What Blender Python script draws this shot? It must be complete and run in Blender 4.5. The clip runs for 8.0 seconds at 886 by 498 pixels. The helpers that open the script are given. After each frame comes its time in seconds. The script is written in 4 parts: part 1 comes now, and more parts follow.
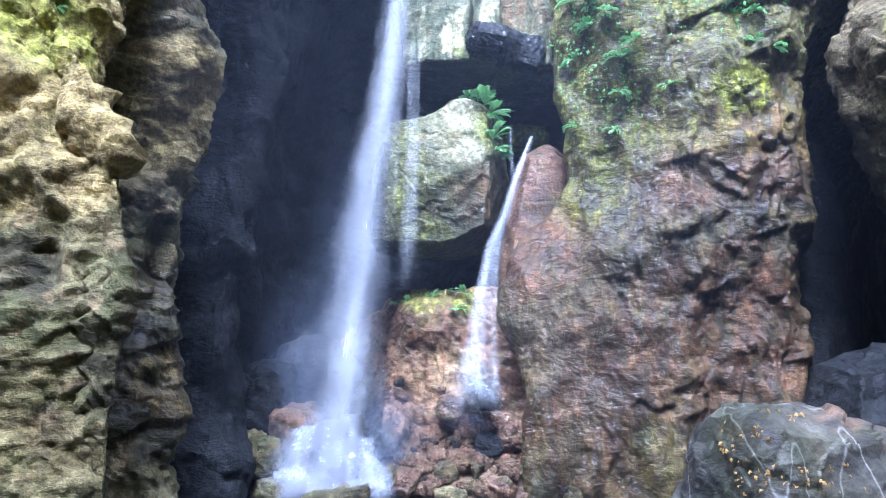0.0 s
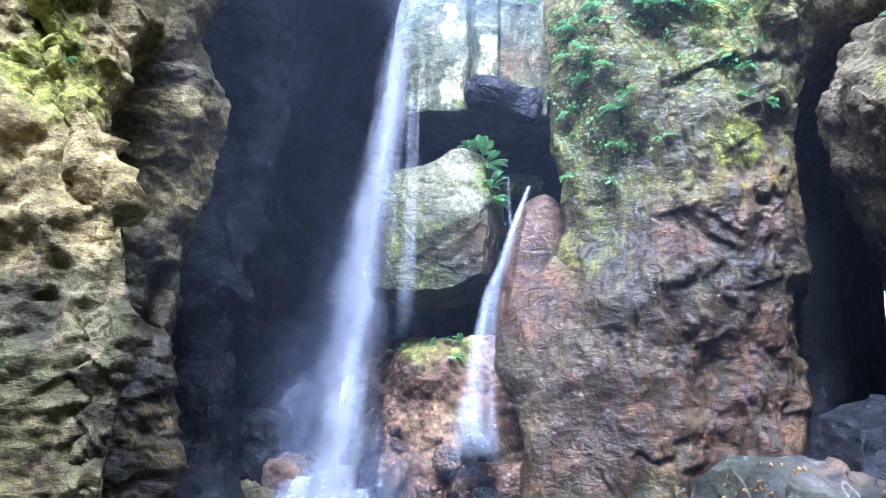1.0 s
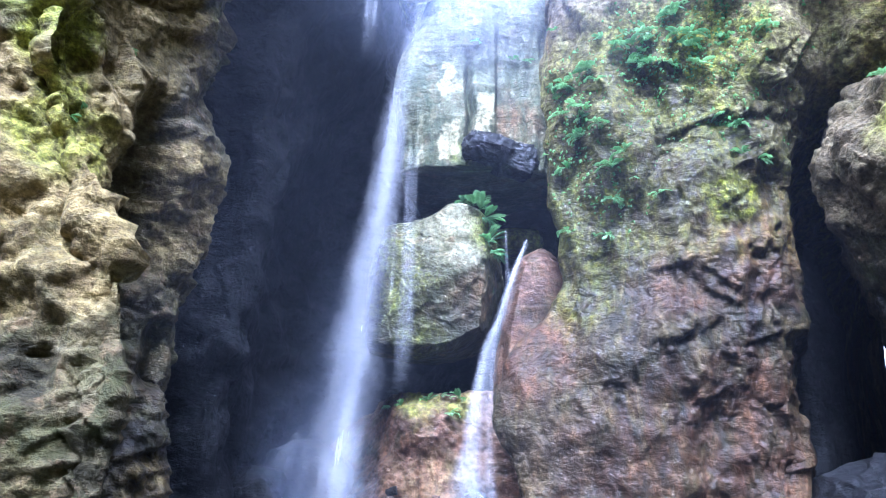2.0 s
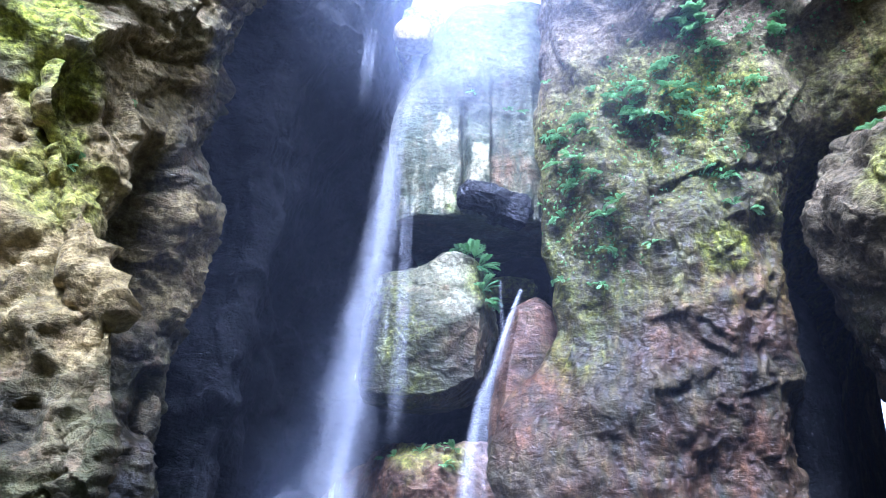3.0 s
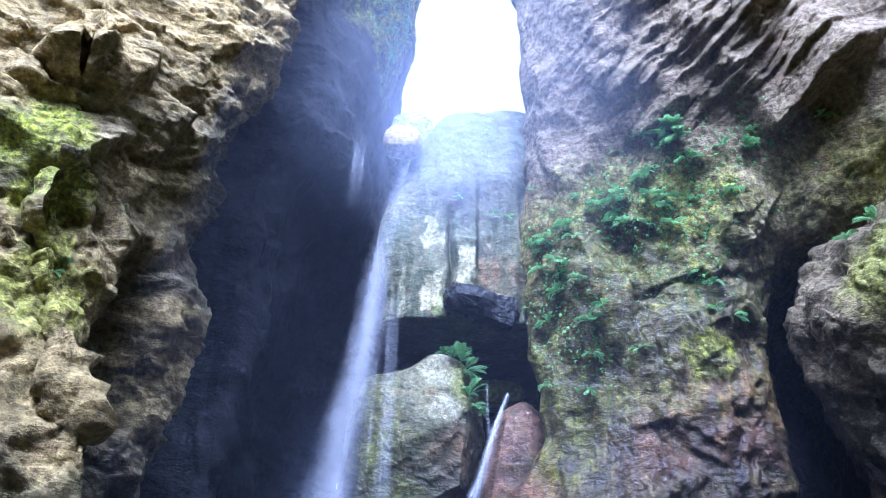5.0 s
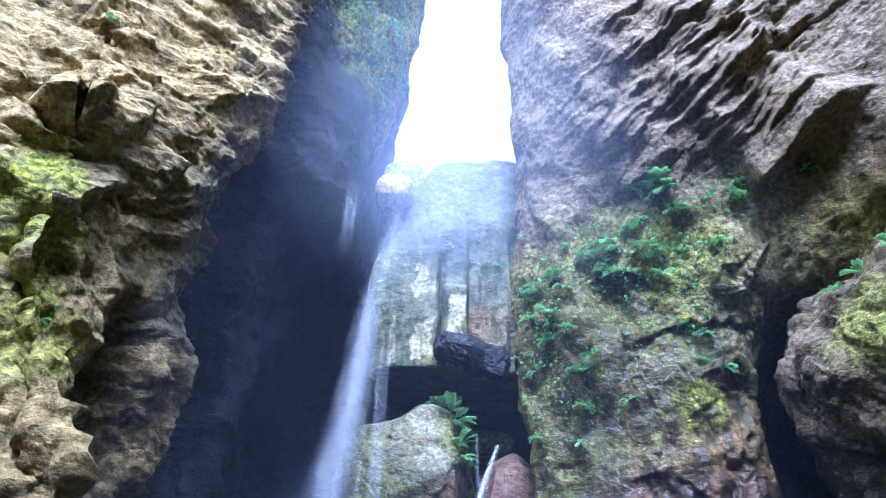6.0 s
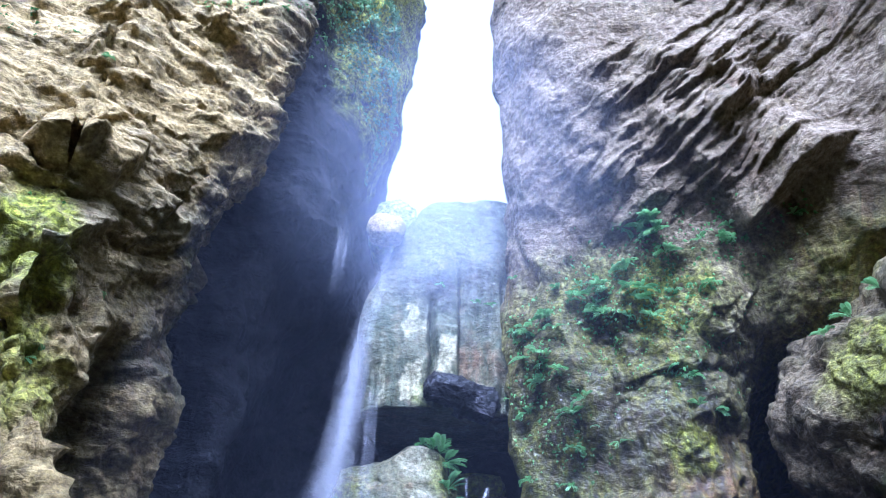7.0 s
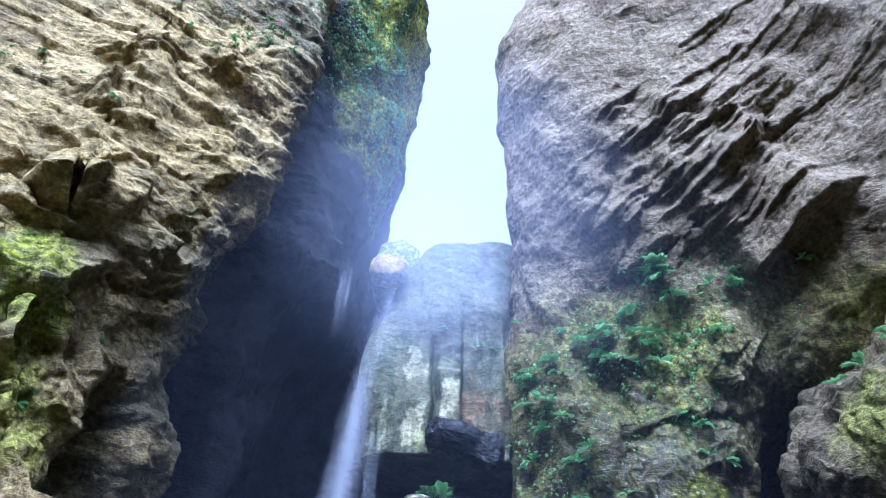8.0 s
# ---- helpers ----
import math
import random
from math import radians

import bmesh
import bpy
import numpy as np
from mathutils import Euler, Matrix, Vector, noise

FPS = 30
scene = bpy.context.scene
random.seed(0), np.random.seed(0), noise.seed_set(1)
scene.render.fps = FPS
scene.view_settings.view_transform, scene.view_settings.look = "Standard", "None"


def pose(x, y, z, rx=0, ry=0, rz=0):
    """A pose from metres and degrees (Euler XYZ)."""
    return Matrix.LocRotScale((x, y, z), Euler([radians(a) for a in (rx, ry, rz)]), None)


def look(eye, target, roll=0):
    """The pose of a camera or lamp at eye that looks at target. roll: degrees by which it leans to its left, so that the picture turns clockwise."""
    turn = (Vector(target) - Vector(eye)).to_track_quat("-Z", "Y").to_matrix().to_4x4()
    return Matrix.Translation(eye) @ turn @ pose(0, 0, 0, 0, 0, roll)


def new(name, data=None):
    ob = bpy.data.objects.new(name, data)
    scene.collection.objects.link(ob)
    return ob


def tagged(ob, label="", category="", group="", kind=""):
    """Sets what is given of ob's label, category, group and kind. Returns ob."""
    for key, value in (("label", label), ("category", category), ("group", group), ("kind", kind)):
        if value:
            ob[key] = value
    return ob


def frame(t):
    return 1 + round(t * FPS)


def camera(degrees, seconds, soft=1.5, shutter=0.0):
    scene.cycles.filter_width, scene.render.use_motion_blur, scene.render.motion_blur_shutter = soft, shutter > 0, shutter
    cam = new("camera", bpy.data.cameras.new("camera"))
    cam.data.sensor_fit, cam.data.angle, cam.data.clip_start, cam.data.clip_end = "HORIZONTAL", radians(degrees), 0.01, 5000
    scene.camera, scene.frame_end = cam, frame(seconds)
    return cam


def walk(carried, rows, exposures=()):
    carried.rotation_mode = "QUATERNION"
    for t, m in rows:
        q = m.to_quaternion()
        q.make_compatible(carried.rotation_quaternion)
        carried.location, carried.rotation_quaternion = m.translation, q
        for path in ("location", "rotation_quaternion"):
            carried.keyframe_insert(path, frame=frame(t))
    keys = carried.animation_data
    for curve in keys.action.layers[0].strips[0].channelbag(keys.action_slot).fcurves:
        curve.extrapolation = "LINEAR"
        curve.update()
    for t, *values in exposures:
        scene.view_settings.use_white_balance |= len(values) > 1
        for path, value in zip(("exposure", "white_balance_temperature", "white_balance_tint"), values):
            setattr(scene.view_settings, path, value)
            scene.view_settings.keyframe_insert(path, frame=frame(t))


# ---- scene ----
# A hand-held tilt up a narrow gorge: pool, two falls, wedged blocks, rock walls, slot of sky.
cam = camera(64.0, 8.0, soft=1.0)
ROWS = [
    (0.0, 0.000, 0.000, 1.850, 99.00, -0.79, -0.13),
    (0.5, -0.055, -0.016, 1.858, 100.72, -0.95, -0.60),
    (1.0, -0.077, -0.037, 1.874, 102.73, -1.09, -0.78),
    (1.5, -0.081, -0.038, 1.888, 104.90, -1.11, -0.88),
    (3.0, -0.067, -0.074, 1.967, 110.50, -1.29, -1.43),
    (3.5, -0.075, -0.087, 1.979, 112.34, -1.34, -1.73),
    (4.0, -0.053, -0.107, 2.019, 114.23, -1.37, -1.86),
    (4.5, -0.072, -0.130, 2.060, 116.11, -1.31, -2.21),
    (6.0, -0.040, -0.198, 2.125, 121.73, -1.37, -3.32),
    (6.5, -0.038, -0.207, 2.139, 123.29, -1.35, -3.78),
    (7.0, -0.034, -0.220, 2.148, 124.79, -1.42, -4.17),
    (7.5, -0.053, -0.226, 2.192, 126.24, -1.52, -4.49),
    (8.0, -0.070, -0.155, 2.277, 127.85, -1.90, -4.39),
]
walk(cam, [(t, pose(x, y, z, a, b, c)) for t, x, y, z, a, b, c in ROWS],
     exposures=[(0.0, 3.5, 4650, 20), (3.5, 3.2, 4500, 27), (6.0, 2.9, 4400, 27), (7.5, 2.72, 4400, 26), (8.0, 2.5, 4350, 22)])

# ---------------------------------------------------------------- light
SUN_DIR = Vector((-0.12, -0.64, 0.74)).normalized()      # towards the sun
world = bpy.data.worlds.new("sky")
scene.world = world
world.use_nodes = True
wn = world.node_tree.nodes
sky = wn.new("ShaderNodeTexSky")
sky.sky_type = "NISHITA"
sky.sun_disc = False
sky.sun_elevation = math.asin(SUN_DIR.z)
sky.sun_rotation = math.atan2(SUN_DIR.x, SUN_DIR.y)
sky.dust_density = 9.0
sky.air_density = 1.0
sky.ozone_density = 0.6
grey = wn.new("ShaderNodeRGBToBW")                      # thin bright cloud: the sky loses most of its blue
cloud = wn.new("ShaderNodeMix")
cloud.data_type = "RGBA"
cloud.inputs[0].default_value = 0.96
world.node_tree.links.new(sky.outputs[0], grey.inputs[0])
world.node_tree.links.new(sky.outputs[0], cloud.inputs[6])
world.node_tree.links.new(grey.outputs[0], cloud.inputs[7])
world.node_tree.links.new(cloud.outputs[2], wn["Background"].inputs[0])
wn["Background"].inputs[1].default_value = 0.15
sun = new("sun", bpy.data.lights.new("sun", "SUN"))
sun.data.energy = 0.7
sun.data.angle = radians(26)
sun.data.color = (1.0, 0.975, 0.94)
sun.matrix_world = look(SUN_DIR * 40, (0, 0, 0))


# ---------------------------------------------------------------- noise in numpy
def hash3(i, j, k, seed):
    h = (i * 374761393 + j * 668265263 + k * 2147483647 + seed * 974711) & 0xFFFFFFFF
    h = ((h ^ (h >> 13)) * 1274126177) & 0xFFFFFFFF
    h = ((h ^ (h >> 16)) * 2246822519) & 0xFFFFFFFF
    return (h ^ (h >> 15)) & 0xFFFFFFFF


def rnd3(i, j, k, seed):
    return hash3(i, j, k, seed) / 4294967295.0


def vnoise(p, seed=0):
    """Smooth gradient noise, about -1 to 1."""
    f = np.floor(p)
    q = p - f
    i, j, k = (f[:, a].astype(np.int64) for a in range(3))
    w = q * q * q * (q * (q * 6 - 15) + 10)
    out = np.zeros(len(p))
    for a in (0, 1):
        for b in (0, 1):
            for c in (0, 1):
                h = hash3(i + a, j + b, k + c, seed)
                gx = (h & 1023) / 511.5 - 1
                gy = ((h >> 10) & 1023) / 511.5 - 1
                gz = ((h >> 20) & 1023) / 511.5 - 1
                d = gx * (q[:, 0] - a) + gy * (q[:, 1] - b) + gz * (q[:, 2] - c)
                out += d * (w[:, 0] if a else 1 - w[:, 0]) * (w[:, 1] if b else 1 - w[:, 1]) * (w[:, 2] if c else 1 - w[:, 2])
    return out * 1.3


def fbm(p, octaves=4, seed=0, gain=0.5):
    out, amp = np.zeros(len(p)), 1.0
    for o in range(octaves):
        out += amp * vnoise(p * (2.03 ** o) + 17.3 * o, seed + o)
        amp *= gain
    return out


def chunks(p, seed=0, jut=0.5, tilt=0.6, curve=0.55):
    """Broken rock without gaps: every cell is a tilted dome, and the highest wins."""
    base = np.floor(p).astype(np.int64)
    best = np.full(len(p), -9.0)
    for a in (-1, 0, 1):
        for b in (-1, 0, 1):
            for c in (-1, 0, 1):
                i, j, k = base[:, 0] + a, base[:, 1] + b, base[:, 2] + c
                h = hash3(i, j, k, seed)
                g = hash3(i, j, k, seed + 77)
                dx = p[:, 0] - i - (h & 1023) / 1023.0
                dy = p[:, 1] - j - ((h >> 10) & 1023) / 1023.0
                dz = p[:, 2] - k - ((h >> 20) & 1023) / 1023.0
                v = jut * ((g >> 24) / 127.5 - 1) - curve * (dx * dx + dy * dy + dz * dz)
                v += tilt * (dx * ((g & 255) / 127.5 - 1) + dy * (((g >> 8) & 255) / 127.5 - 1) + dz * (((g >> 16) & 255) / 127.5 - 1))
                best = np.maximum(best, v)
    return best - 0.25


def split_blocks(p, seed=0, jut=0.5, tilt=0.8):
    """Broken rock with open joints: every cell is a tilted plane of its own height, with steps between the cells."""
    base = np.floor(p).astype(np.int64)
    nearest = np.full(len(p), 9.0)
    val = np.zeros(len(p))
    for a in (-1, 0, 1):
        for b in (-1, 0, 1):
            for c in (-1, 0, 1):
                i, j, k = base[:, 0] + a, base[:, 1] + b, base[:, 2] + c
                h = hash3(i, j, k, seed)
                dx = p[:, 0] - i - (h & 1023) / 1023.0
                dy = p[:, 1] - j - ((h >> 10) & 1023) / 1023.0
                dz = p[:, 2] - k - ((h >> 20) & 1023) / 1023.0
                d = dx * dx + dy * dy + dz * dz
                g = hash3(i, j, k, seed + 77)
                v = jut * ((g >> 24) / 127.5 - 1) + tilt * (dx * ((g & 255) / 127.5 - 1) + dy * (((g >> 8) & 255) / 127.5 - 1) + dz * (((g >> 16) & 255) / 127.5 - 1))
                val = np.where(d < nearest, v, val)
                nearest = np.minimum(nearest, d)
    return val


def broken(p, seed, *sizes):
    """Broken rock at several sizes: each (cells a metre, height), a negative height for sharp arrises in place of creases."""
    out = np.zeros(len(p))
    for n, (per_metre, height) in enumerate(sizes):
        out += height * chunks(p * per_metre + 3.7 * n, seed + n)
    return out


def split(p, seed, *sizes):
    """Split blocks at several sizes: each (cells a metre, height). The joints wander a little."""
    out = np.zeros(len(p))
    for n, (per_metre, height) in enumerate(sizes):
        q = p * per_metre
        out += height * split_blocks(q + 0.16 * np.stack([vnoise(q * 1.7, seed + 40 + i) for i in range(3)], 1) + 5.3 * n, seed + n)
    return out


def lips(p, along, lines):
    """Overhanging ledges: above each line (along, z, along, z, depth) the rock stands out, with a sharp underside."""
    out = np.zeros(len(p))
    wob = 0.07 * fbm(p * 1.6, 4, 91) + 0.03 * fbm(p * 6, 2, 93)
    for a0, z0, a1, z1, depth in lines:
        da, dz = a1 - a0, z1 - z0
        n = math.hypot(da, dz)
        near = np.nonzero((np.abs(along - (a0 + a1) / 2) < n / 2 + 1.2) & (np.abs(p[:, 2] - (z0 + z1) / 2) < n / 2 + 1.4))[0]
        a = ((along[near] - a0) * da + (p[near, 2] - z0) * dz) / n
        c = ((p[near, 2] - z0) * da - (along[near] - a0) * dz) / n + wob[near]
        inside = smooth(-0.12, 0.15, a) * smooth(-0.12, 0.15, n - a)
        out[near] += depth * inside * smooth(-0.025, 0.025, c) * np.exp(-np.maximum(c, 0) / (2.5 * depth + 0.15))
    return out


def ledges(count, seed, a0, a1, z0, z1, slope, length, depth):
    """Random lines for lips() within a stretch of wall, of one slope."""
    r = random.Random(seed)
    out = []
    for i in range(count):
        a, z, n = r.uniform(a0, a1), r.uniform(z0, z1), r.uniform(*length)
        s = slope + r.uniform(-0.15, 0.15)
        out.append((a, z, a + n, z + n * s, r.uniform(*depth)))
    return out


def smooth(a, b, x):
    t = np.clip((x - a) / (b - a), 0, 1)
    return t * t * (3 - 2 * t)


def turned(p, rx, ry, rz, sx, sy, sz):
    """Places in a turned frame, scaled: for bedding planes that dip."""
    m = np.array(Euler((radians(rx), radians(ry), radians(rz))).to_matrix())
    return (p @ m) * np.array([sx, sy, sz])


# ---------------------------------------------------------------- materials
class Mat:
    """A small wrapper to write node materials briefly."""

    def __init__(self, name):
        self.m = bpy.data.materials.new(name)
        self.m.use_nodes = True
        self.t = self.m.node_tree
        self.bsdf = self.t.nodes["Principled BSDF"]
        self.out = self.t.nodes["Material Output"]
        self.pos = self.t.nodes.new("ShaderNodeTexCoord").outputs["Object"]

    def node(self, kind, **values):
        n = self.t.nodes.new(kind)
        for key, value in values.items():
            if key in n.inputs:
                self.put(n.inputs[key], value)
            else:
                setattr(n, key, value)
        return n

    def put(self, socket, value):
        if isinstance(value, bpy.types.NodeSocket):
            self.t.links.new(value, socket)
        else:
            socket.default_value = value

    def stretch(self, sx, sy, sz, rx=0.0, ry=0.0, rz=0.0):
        n = self.node("ShaderNodeMapping", Vector=self.pos)
        n.inputs["Scale"].default_value = (sx, sy, sz)
        n.inputs["Rotation"].default_value = (radians(rx), radians(ry), radians(rz))
        return n.outputs[0]

    def noise(self, scale, detail=6.0, rough=0.6, vector=None, distortion=0.0):
        n = self.node("ShaderNodeTexNoise", Vector=vector or self.pos, Scale=scale, Detail=detail, Roughness=rough, Distortion=distortion)
        return n.outputs["Fac"]

    def cells(self, scale, vector=None, feature="F1"):
        n = self.node("ShaderNodeTexVoronoi", feature=feature)
        self.put(n.inputs["Vector"], vector or self.pos)
        n.inputs["Scale"].default_value = scale
        return n.outputs["Distance"]

    def ramp(self, fac, *stops):
        n = self.node("ShaderNodeValToRGB", Fac=fac)
        while len(n.color_ramp.elements) < len(stops):
            n.color_ramp.elements.new(0.5)
        for e, (at, c) in zip(n.color_ramp.elements, stops):
            e.position = at
            e.color = (c, c, c, 1) if isinstance(c, (int, float)) else (*c, 1)
        return n.outputs["Color"]

    def mix(self, fac, a, b, blend="MIX"):
        n = self.node("ShaderNodeMix", data_type="RGBA", blend_type=blend)
        self.put(n.inputs[0], fac)
        for s, v in ((n.inputs[6], a), (n.inputs[7], b)):
            self.put(s, (*v, 1) if isinstance(v, tuple) and len(v) == 3 else v)
        return n.outputs[2]

    def math(self, op, a, b=0.0, clamp=False):
        n = self.node("ShaderNodeMath", operation=op, use_clamp=clamp)
        self.put(n.inputs[0], a)
        self.put(n.inputs[1], b)
        return n.outputs[0]

    def attr(self, name):
        return self.node("ShaderNodeAttribute", attribute_name=name).outputs["Fac"]

    def bump(self, height, strength, distance, normal=None):
        n = self.node("ShaderNodeBump", Height=height, Strength=strength, Distance=distance)
        if normal:
            self.put(n.inputs["Normal"], normal)
        return n.outputs[0]

    def set(self, **values):
        for key, value in values.items():
            self.put(self.bsdf.inputs[key.replace("_", " ")], value)
        return self.m


def rock_material(name, dark, mid, pale, bed=(20, 30, 0), relief=1.0, gloss=0.2, lichen=0.5, runs=0.0, veins=False, seams=0.28, crust=((0.25, 0.17, 0.045), (0.56, 0.44, 0.17))):
    """Schist with lichen, moss, rust and wet patches, which the meshes' own masks lay out; wet and tan also carry some
    painted shade and light.
    """
    k = Mat(name)
    bedded = k.stretch(1.0, 1.0, 1.7, *bed)
    n1 = k.noise(0.8, 6, 0.6)
    n2 = k.noise(3.4, 7, 0.62, bedded, 0.3)
    n3 = k.noise(14, 6, 0.62)
    n4 = k.noise(52, 4, 0.6)
    col = k.ramp(n1, (0.36, dark), (0.5, mid), (0.64, pale))
    col = k.mix(k.ramp(n2, (0.5, 0.0), (0.66, 0.65)), col, pale)
    col = k.mix(k.ramp(n2, (0.34, 0.6), (0.47, 0.0)), col, dark)
    col = k.mix(k.ramp(k.noise(2.1, 7, 0.65), (0.5, 0.0), (0.62, lichen)), col, (0.085, 0.09, 0.03))
    col = k.mix(k.ramp(k.noise(3.3, 7, 0.68), (0.54, 0.0), (0.66, lichen)), col, (0.25, 0.165, 0.085))
    if runs:
        run = k.noise(1.25, 6, 0.6, k.stretch(1.5, 1.5, 0.42), 0.9)
        tint = k.ramp(run, (0.32, (0.02, 0.01, 0.004)), (0.41, (0.08, 0.041, 0.012)), (0.47, (0.034, 0.034, 0.011)), (0.54, (0.14, 0.105, 0.04)), (0.61, (0.04, 0.021, 0.007)), (0.7, (0.09, 0.08, 0.035)))
        col = k.mix(k.ramp(k.noise(0.9, 4, 0.6), (0.35, 0.55 * runs), (0.6, 0.95 * runs)), col, tint)
        streak = k.noise(3.2, 5, 0.6, k.stretch(1.6, 1.6, 0.22), 0.8)
        col = k.mix(0.6 * runs, col, k.ramp(streak, (0.36, 0.4), (0.5, 1.0), (0.64, 1.55)), "MULTIPLY")
    tan = k.math("MULTIPLY", k.attr("tan"), k.ramp(k.noise(2.6, 7, 0.65), (0.3, 0.3), (0.55, 1.0)))
    col = k.mix(tan, col, k.ramp(k.math("ADD", k.math("MULTIPLY", n3, 0.5), k.math("MULTIPLY", n2, 0.5)), (0.36, crust[0]), (0.62, crust[1])))
    rust = k.math("MULTIPLY", k.attr("rust"), k.ramp(k.noise(3.1, 7, 0.68, k.stretch(1.6, 1.6, 0.5)), (0.36, 0.05), (0.58, 1.0)))
    col = k.mix(rust, col, k.ramp(n2, (0.34, (0.06, 0.028, 0.013)), (0.66, (0.24, 0.115, 0.05))))
    moss = k.math("MULTIPLY", k.attr("moss"), k.ramp(k.noise(5.0, 8, 0.7), (0.34, 0.1), (0.52, 1.0)))
    col = k.mix(moss, col, k.ramp(n3, (0.28, (0.06, 0.07, 0.008)), (0.5, (0.2, 0.215, 0.018)), (0.72, (0.4, 0.42, 0.03))))
    col = k.mix(1.0, col, k.ramp(n3, (0.3, 0.6), (0.5, 1.0), (0.7, 1.35)), "MULTIPLY")
    col = k.mix(0.8, col, k.ramp(n4, (0.3, 0.7), (0.7, 1.25)), "MULTIPLY")
    wob = k.node("ShaderNodeMix", data_type="VECTOR", Factor=0.12)
    k.put(wob.inputs[4], k.stretch(1, 1, 1.9, *bed))
    k.put(wob.inputs[5], k.node("ShaderNodeTexNoise", Vector=k.pos, Scale=2.5, Detail=4.0).outputs["Color"])
    seam = k.ramp(k.cells(2.4, wob.outputs[1], "DISTANCE_TO_EDGE"), (0.0, 0.0), (0.05, 1.0))
    hair = k.ramp(k.cells(8.0, wob.outputs[1], "DISTANCE_TO_EDGE"), (0.0, 0.0), (0.08, 1.0))
    if veins:
        line = k.math("ABSOLUTE", k.math("SUBTRACT", k.noise(1.1, 2, 0.4, k.stretch(1.6, 0.6, 0.35, 0, 35, 0), 0.0), 0.5))
        col = k.mix(k.ramp(line, (0.0, 0.45), (0.006, 0.0)), col, (0.45, 0.44, 0.4))
        col = k.mix(k.ramp(k.noise(1.1, 3, 0.5), (0.48, 0.0), (0.52, 0.75)), col, k.mix(1.0, col, (0.55, 0.6, 0.52), "MULTIPLY"))
    wet = k.math("MULTIPLY", k.attr("wet"), k.ramp(k.noise(3.5, 6, 0.65, k.stretch(1.5, 1.5, 0.5)), (0.34, 0.25), (0.56, 1.0)))
    col = k.mix(wet, col, k.mix(1.0, col, (0.33, 0.3, 0.28), "MULTIPLY"))
    rough = k.math("SUBTRACT", 0.85, k.math("MULTIPLY", wet, k.ramp(n3, (0.3, 0.45), (0.7, 0.3))))
    h = k.math("ADD", k.math("MULTIPLY", n2, 1.0), k.math("MULTIPLY", n3, 0.3))
    h = k.math("ADD", h, k.math("MULTIPLY", n4, 0.09))
    h = k.math("ADD", h, k.math("ADD", k.math("MULTIPLY", seam, 0.16 * seams), k.math("MULTIPLY", hair, 0.1 * seams)))
    return k.set(Base_Color=col, Roughness=rough, Coat_Weight=k.math("MULTIPLY", wet, 0.3), Coat_Roughness=0.1, Coat_Normal=k.bump(k.math("ADD", n2, k.math("MULTIPLY", k.noise(10, 4, 0.6, k.stretch(1.2, 1.2, 0.6)), 0.5)), 0.9, 0.08),
                 Normal=k.bump(h, 0.85 * relief, 0.11), Specular_IOR_Level=gloss)


ROCK_LEFT = rock_material("grey_tan_schist", (0.022, 0.019, 0.009), (0.07, 0.058, 0.025), (0.2, 0.168, 0.085), (20, 26, 0), crust=((0.15, 0.105, 0.03), (0.37, 0.275, 0.1)))
# Dark schist, set blacker still so recess and crack shade sits in its colour.
ROCK_DARK = rock_material("shade_darkened_schist", (0.008, 0.0085, 0.0095), (0.015, 0.016, 0.0175), (0.034, 0.035, 0.036), (10, 60, 20), gloss=0.15, lichen=0.0)
ROCK_RIGHT = rock_material("wet_brown_schist", (0.013, 0.0095, 0.0042), (0.042, 0.031, 0.013), (0.115, 0.09, 0.044), (15, -35, 10), runs=1.0, crust=((0.1, 0.074, 0.04), (0.21, 0.165, 0.1)))
ROCK_BLOCK = rock_material("pale_green_grey_rock", (0.042, 0.052, 0.03), (0.085, 0.1, 0.06), (0.16, 0.17, 0.11), (10, 20, 40), runs=0.25, seams=0.25, lichen=0.25, crust=((0.24, 0.22, 0.12), (0.36, 0.335, 0.2)))
ROCK_OLIVE = rock_material("olive_grey_rock", (0.022, 0.026, 0.013), (0.058, 0.062, 0.029), (0.135, 0.132, 0.073), (10, 20, 40), runs=0.25, crust=((0.3, 0.275, 0.165), (0.5, 0.46, 0.31)))
ROCK_BUTT = rock_material("banded_grey_rock", (0.011, 0.009, 0.0055), (0.034, 0.027, 0.0145), (0.085, 0.071, 0.042), (20, 40, 0), crust=((0.06, 0.044, 0.018), (0.155, 0.12, 0.062)))
ROCK_VEIN = rock_material("veined_slate_boulder", (0.024, 0.022, 0.018), (0.052, 0.048, 0.038), (0.11, 0.1, 0.08), (0, 50, 0), relief=0.6, lichen=0.3, seams=0.3, veins=True)
ROCK_RED = rock_material("red_brown_rubble_rock", (0.04, 0.023, 0.016), (0.11, 0.062, 0.04), (0.26, 0.17, 0.11), (0, 20, 0), relief=0.8)


# ---------------------------------------------------------------- rock building
def cubic(ctrl, x):
    """Catmull-Rom through ctrl (n, ...) at the float indices x."""
    n = len(ctrl)
    i = np.clip(np.floor(x).astype(int), 0, n - 2)
    t = (x - i).reshape((-1,) + (1,) * (ctrl.ndim - 1))
    p0, p1, p2, p3 = ctrl[np.maximum(i - 1, 0)], ctrl[i], ctrl[i + 1], ctrl[np.minimum(i + 2, n - 1)]
    return 0.5 * (2 * p1 + (p2 - p0) * t + (2 * p0 - 5 * p1 + 4 * p2 - p3) * t * t + (3 * p1 - p0 - 3 * p2 + p3) * t ** 3)


